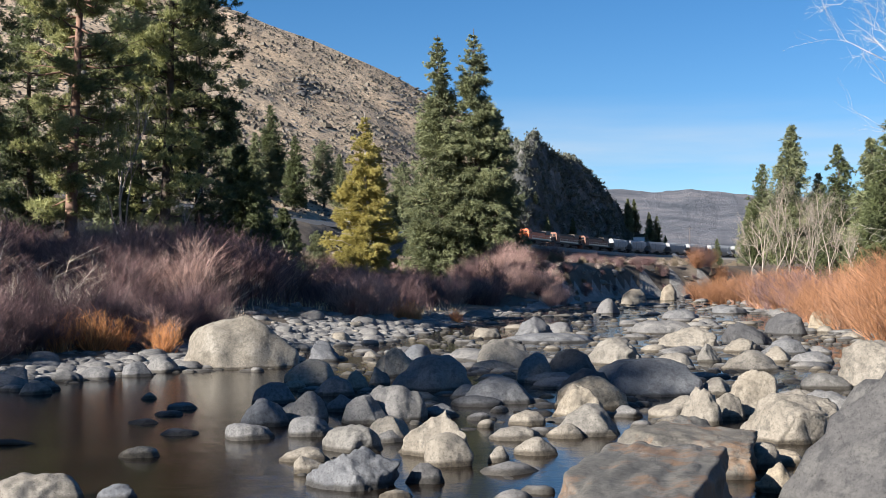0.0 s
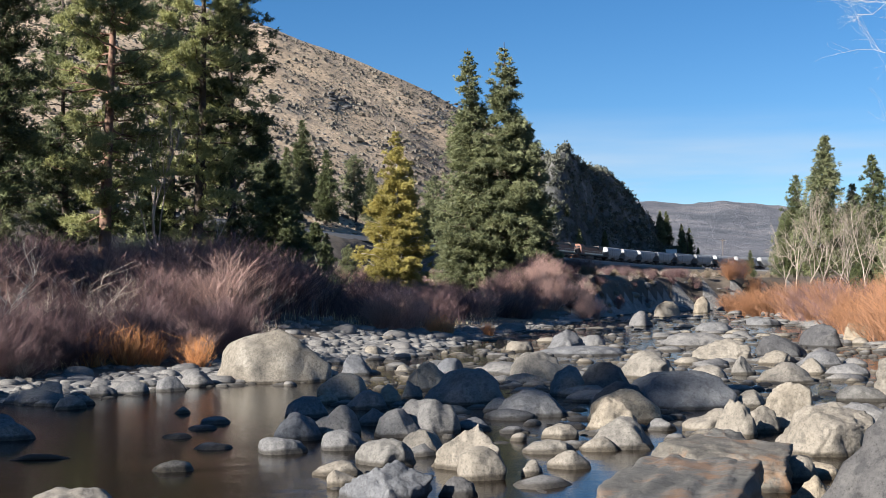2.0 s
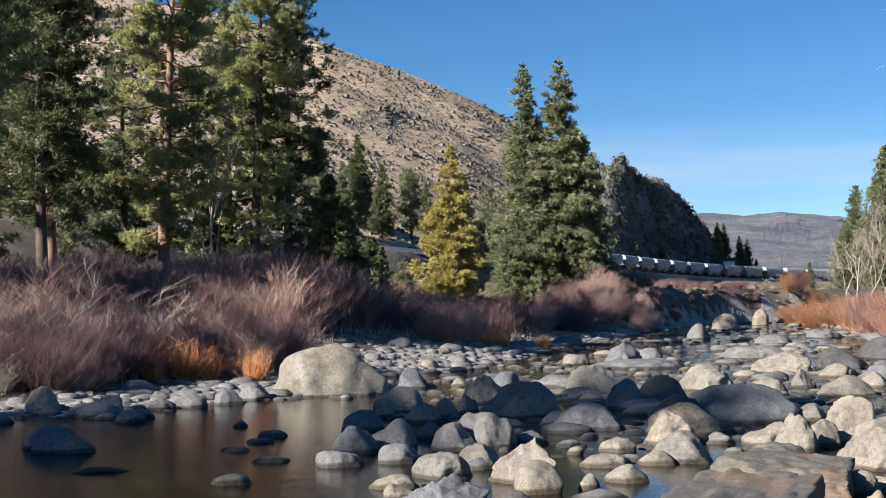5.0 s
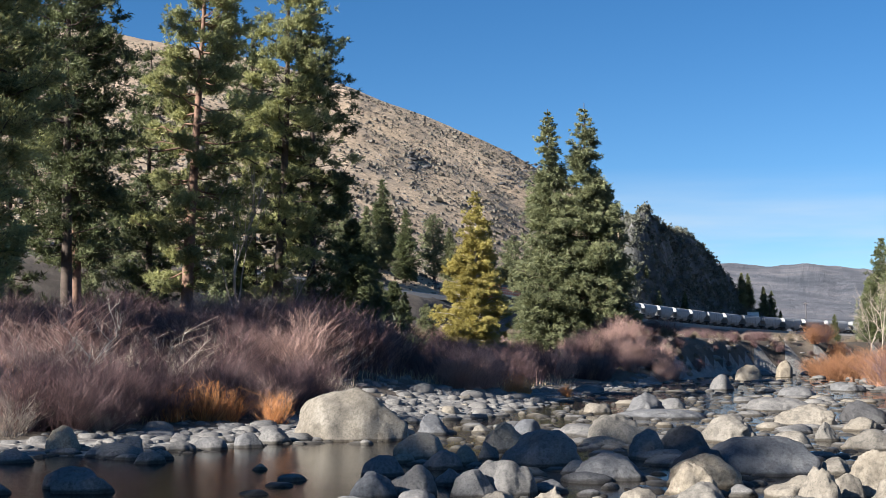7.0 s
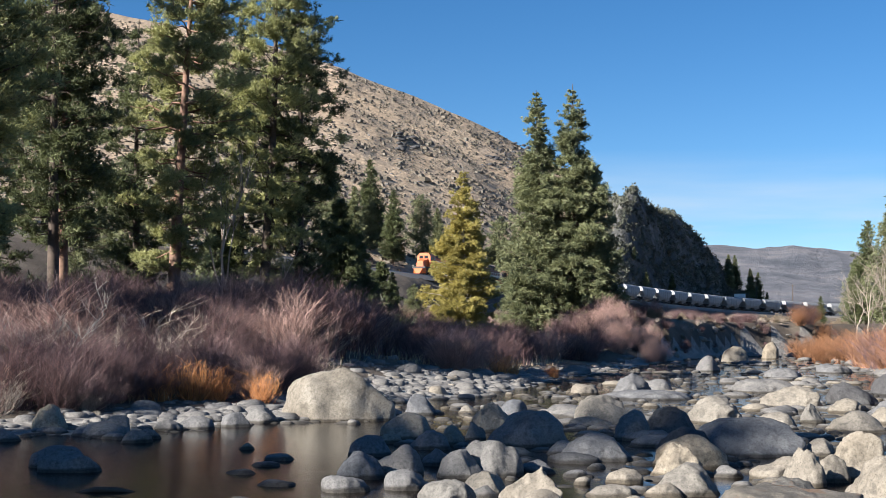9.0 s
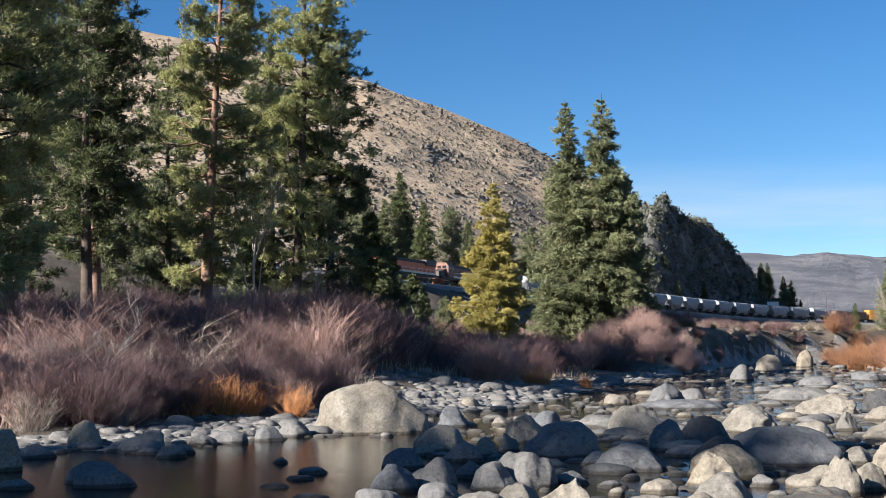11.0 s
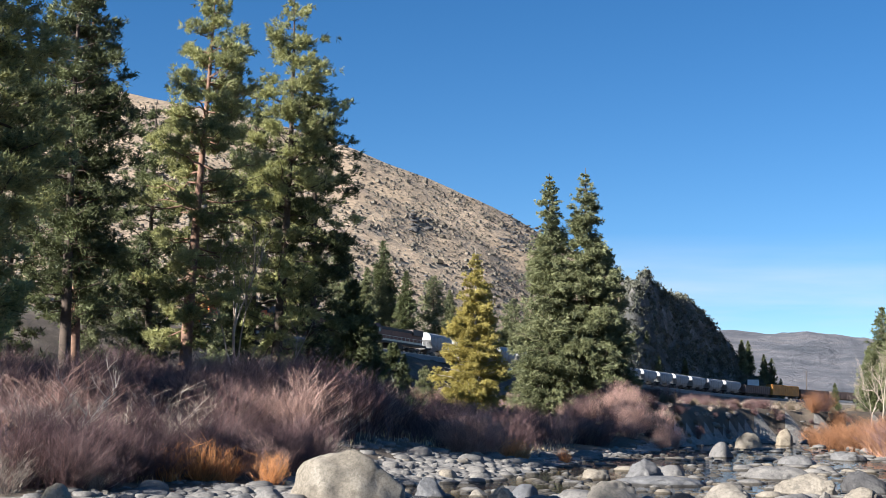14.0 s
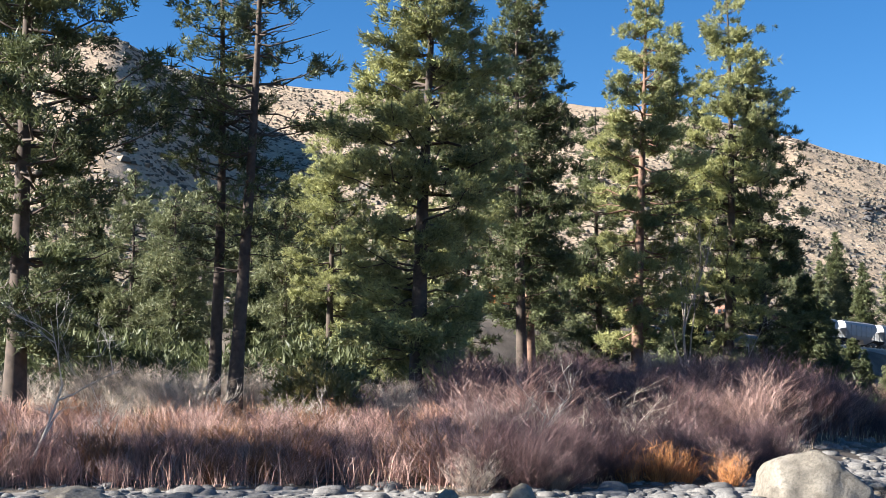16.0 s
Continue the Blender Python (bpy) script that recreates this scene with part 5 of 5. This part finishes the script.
def locomotive(dark):
    """A six-axle diesel locomotive, nose towards +x, 22 m long."""
    loco = empty("locomotive", Matrix())
    body = BLACKP if dark else ORANGE
    bm = bmesh.new()
    box(bm, -10.6, 10.6, -1.5, 1.5, 1.25, 1.62, 0.05)
    part("frame", bm, RUSTBLACK, loco)
    bm = bmesh.new()
    box(bm, -10.0, 5.6, -0.95, 0.95, 1.62, 4.05, 0.14)
    part("hood", bm, BROWN if dark else ORANGE, loco)
    bm = bmesh.new()
    box(bm, -9.9, 5.5, -1.02, 1.02, 3.55, 4.25, 0.12)
    part("roof", bm, RUSTBLACK, loco)
    bm = bmesh.new()
    box(bm, -9.8, -6.0, -1.25, 1.25, 3.3, 4.5, 0.1)
    part("radiator", bm, BLACKP, loco)
    bm = bmesh.new()
    section(bm, [(5.6, [(-1.5, 1.62), (1.5, 1.62), (1.5, 3.9), (0.9, 4.6), (-0.9, 4.6), (-1.5, 3.9)]), (8.2, [(-1.5, 1.62), (1.5, 1.62), (1.5, 3.9), (0.9, 4.55), (-0.9, 4.55), (-1.5, 3.9)])])
    cab = part("cab", bm, BROWN if dark else ORANGE, loco)
    bm = bmesh.new()
    section(bm, [(8.2, [(-1.0, 1.62), (1.0, 1.62), (1.0, 3.3), (-1.0, 3.3)]), (10.0, [(-0.8, 1.62), (0.8, 1.62), (0.7, 2.75), (-0.7, 2.75)])])
    part("nose", bm, body if dark else ORANGE, loco)
    for y in (-1.52, 1.52):
        for x in (6.0, 7.1):
            bm = bmesh.new()
            box(bm, x, x + 0.8, y - 0.02, y + 0.02, 3.05, 3.75)
            part("window", bm, GLASSY, cab)
        bm = bmesh.new()
        box(bm, -9.9, 5.5, y * 0.66 - 0.02, y * 0.66 + 0.02, 1.66, 2.05)
        part("stripe", bm, CREAM, loco, "cream side stripe")
        bm = bmesh.new()
        for x in np.arange(-9.8, 5.6, 1.4):
            box(bm, x - 0.025, x + 0.025, y - 0.025, y + 0.025, 1.62, 2.6)
        box(bm, -9.8, 5.6, y - 0.02, y + 0.02, 2.55, 2.6)
        part("handrail", bm, CREAM, loco)
    for y in (-0.55, 0.55):
        bm = bmesh.new()
        box(bm, 8.2, 8.24, y - 0.4, y + 0.4, 3.4, 3.95)
        part("window", bm, GLASSY, cab)
    bm = bmesh.new()
    box(bm, -2.6, 2.6, -1.3, 1.3, 0.35, 1.25, 0.25)
    part("fuel_tank", bm, RUSTBLACK, loco)
    bm = bmesh.new()
    section(bm, [(9.9, [(-1.4, 0.25), (1.4, 0.25), (1.4, 1.3), (-1.4, 1.3)]), (10.9, [(-0.4, 0.2), (0.4, 0.2), (1.0, 1.2), (-1.0, 1.2)])])
    part("pilot", bm, BROWN if dark else ORANGE, loco)
    for x in (-6.8, 6.8):
        truck(loco, x, 3, 1.8)
    return tagged(loco, "orange and black diesel freight locomotive", "locomotive", "locomotives")


def hopper():
    """A short covered hopper car with rounded sides, 12 m long."""
    car = empty("hopper_car", Matrix())
    bm = bmesh.new()
    prof = [(-1.2, 1.3), (1.2, 1.3), (1.5, 1.9), (1.56, 2.8), (1.5, 3.7), (1.2, 4.25), (0.6, 4.45), (-0.6, 4.45), (-1.2, 4.25), (-1.5, 3.7), (-1.56, 2.8), (-1.5, 1.9)]
    cut = [(y, max(z, 3.0) if z < 3.0 else z) for y, z in prof]
    section(bm, [(-5.0, cut), (-3.5, prof), (3.5, prof), (5.0, cut)])
    body = part("body", bm, HOPPER_GREY, car)
    for x in (-3.3, -1.65, 0.0, 1.65, 3.3):
        for s in (-1, 1):
            bm = bmesh.new()
            box(bm, x - 0.05, x + 0.05, 1.5 * s - 0.09, 1.5 * s + 0.09, 1.75, 3.8)
            part("rib", bm, HOPPER_GREY, body)
    bm = bmesh.new()
    for x in (-2.6, 2.6):
        section(bm, [(x - 2.0, [(-1.3, 1.35), (1.3, 1.35), (1.3, 1.4), (-1.3, 1.4)]), (x - 0.4, [(-0.6, 0.55), (0.6, 0.55), (1.3, 1.4), (-1.3, 1.4)]), (x + 0.4, [(-0.6, 0.55), (0.6, 0.55), (1.3, 1.4), (-1.3, 1.4)]), (x + 2.0, [(-1.3, 1.35), (1.3, 1.35), (1.3, 1.4), (-1.3, 1.4)])])
    part("chute", bm, HOPPER_GREY, car)
    bm = bmesh.new()
    box(bm, -5.7, 5.7, -0.35, 0.35, 0.95, 1.3)
    for s in (-1, 1):
        box(bm, 4.6 * s - 0.05, 4.6 * s + 0.05, -1.4, 1.4, 1.0, 1.35)
        box(bm, 5.55 * s - 0.12, 5.55 * s + 0.12, -1.4, 1.4, 1.0, 1.3)
    part("underframe", bm, RUSTBLACK, car)
    for s in (-1, 1):
        bm = bmesh.new()
        for y in (-1.25, -0.4, 0.4, 1.25):
            box(bm, 4.62 * s - 0.04, 4.62 * s + 0.04, y - 0.05, y + 0.05, 1.3, 3.9)
        section(bm, [(4.6 * s, [(-1.3, 1.3), (1.3, 1.3), (1.3, 1.36), (-1.3, 1.36)]), (5.5 * s, [(-1.3, 1.3), (1.3, 1.3), (1.3, 1.36), (-1.3, 1.36)])])
        part("end_platform", bm, HOPPER_GREY, car)
    bm = bmesh.new()
    box(bm, -4.5, 4.5, -0.45, 0.45, 4.5, 4.56)
    for x in (-3.3, -1.1, 1.1, 3.3):
        box(bm, x - 0.6, x + 0.6, -0.3, 0.3, 4.45, 4.62, 0.05)
    part("roof_walk", bm, HOPPER_GREY, car)
    for x in (-4.2, 4.2):
        truck(car, x, 2, 1.7)
    return tagged(car, "short grey covered hopper car with curved sides", "hopper car", "hopper cars")


def box_car(name, mat, label, length, h, category):
    car = empty(name, Matrix())
    bm = bmesh.new()
    box(bm, -length / 2, length / 2, -1.5, 1.5, 1.15, h, 0.08)
    body = part("body", bm, mat, car)
    for x in np.arange(-length / 2 + 0.6, length / 2, 1.25):
        for s in (-1, 1):
            bm = bmesh.new()
            box(bm, x - 0.06, x + 0.06, 1.5 * s - 0.06, 1.5 * s + 0.06, 1.2, h - 0.1)
            part("rib", bm, mat, body)
    bm = bmesh.new()
    box(bm, -length / 2 - 0.5, length / 2 + 0.5, -0.4, 0.4, 0.85, 1.15)
    part("underframe", bm, RUSTBLACK, car)
    bm = bmesh.new()
    box(bm, -length / 2 + 0.1, length / 2 - 0.1, -1.35, 1.35, h, h + 0.08)
    part("roof", bm, mat, car)
    for x in (-length / 2 + 2, length / 2 - 2):
        truck(car, x, 2, 1.75)
    return tagged(car, label, category, "freight cars")


# lineside things
def utility_pole(m, h):
    pole = empty("utility_pole", m)
    put("post", mesh_of("post", *tube([(0, 0, -0.5), (0, 0, h / 2), (0, 0, h)], [0.16, 0.14, 0.11], 8), TIMBER, True), pole)
    bm = bmesh.new()
    box(bm, -1.1, 1.1, -0.06, 0.06, h - 0.8, h - 0.65)
    part("crossarm", bm, TIMBER, pole)
    return tagged(pole, "grey wooden utility pole beside the railway", "pole")


for az, dd, h in ((9.35, 492, 11), (10.85, 520, 13)):
    utility_pole(at(az, dd, -az), h)
shed = empty("white_shed", at(8.65, 478, -8.65))
bm = bmesh.new()
box(bm, -2.0, 2.0, -1.3, 1.3, -1.0, 2.6)
part("wall", bm, plain("white_paint", (0.75, 0.75, 0.74), 0.5, 0, 0.1, 1), shed)
bm = bmesh.new()
box(bm, -2.15, 2.15, -1.45, 1.45, 2.6, 2.75)
part("roof", bm, HOPPER_GREY, shed)
tagged(shed, "small white shed beside the railway", "shed")
shed.matrix_basis.translation.z = 2 + 478 * math.tan(radians(1.76)) - 2.75

TRAIN = []


def motions():
    """The train rolls along its curve from the right to the left."""
    for car, back in TRAIN:
        rows = []
        for k in range(33):
            t = k * 0.5
            s = S_START - SPEED * t + back
            a, b = on_rail(s - 4.5), on_rail(s + 4.5)
            mid, way = (a + b) / 2, a - b
            rows.append((t, Matrix.Translation(mid) @ way.to_track_quat("X", "Z").to_matrix().to_4x4()))
        walk(car, rows)


first = locomotive(False)
second = locomotive(True)
third = copy_thing(second, Matrix())
pos = 11.0
for c in (first, second, third):
    TRAIN.append((c, pos))
    pos += 22.4
pos += -11 + 6.2
h0 = hopper()
for k in range(17):
    TRAIN.append((h0 if k == 0 else copy_thing(h0, Matrix()), pos))
    pos += 12.4
pos += 3.5
for k in range(9):
    if k == 1:
        c = box_car("box_car", YELLOW_CAR, "yellow-orange boxcar with ribbed sides", 15.5, 4.6, "boxcar")
    elif k == 0:
        g0 = c = box_car("gondola_car", DARK_CAR, "dark brown low freight car", 15.5, 3.7, "freight car")
    else:
        c = copy_thing(g0, Matrix())
    TRAIN.append((c, pos))
    pos += 17.0

motions()
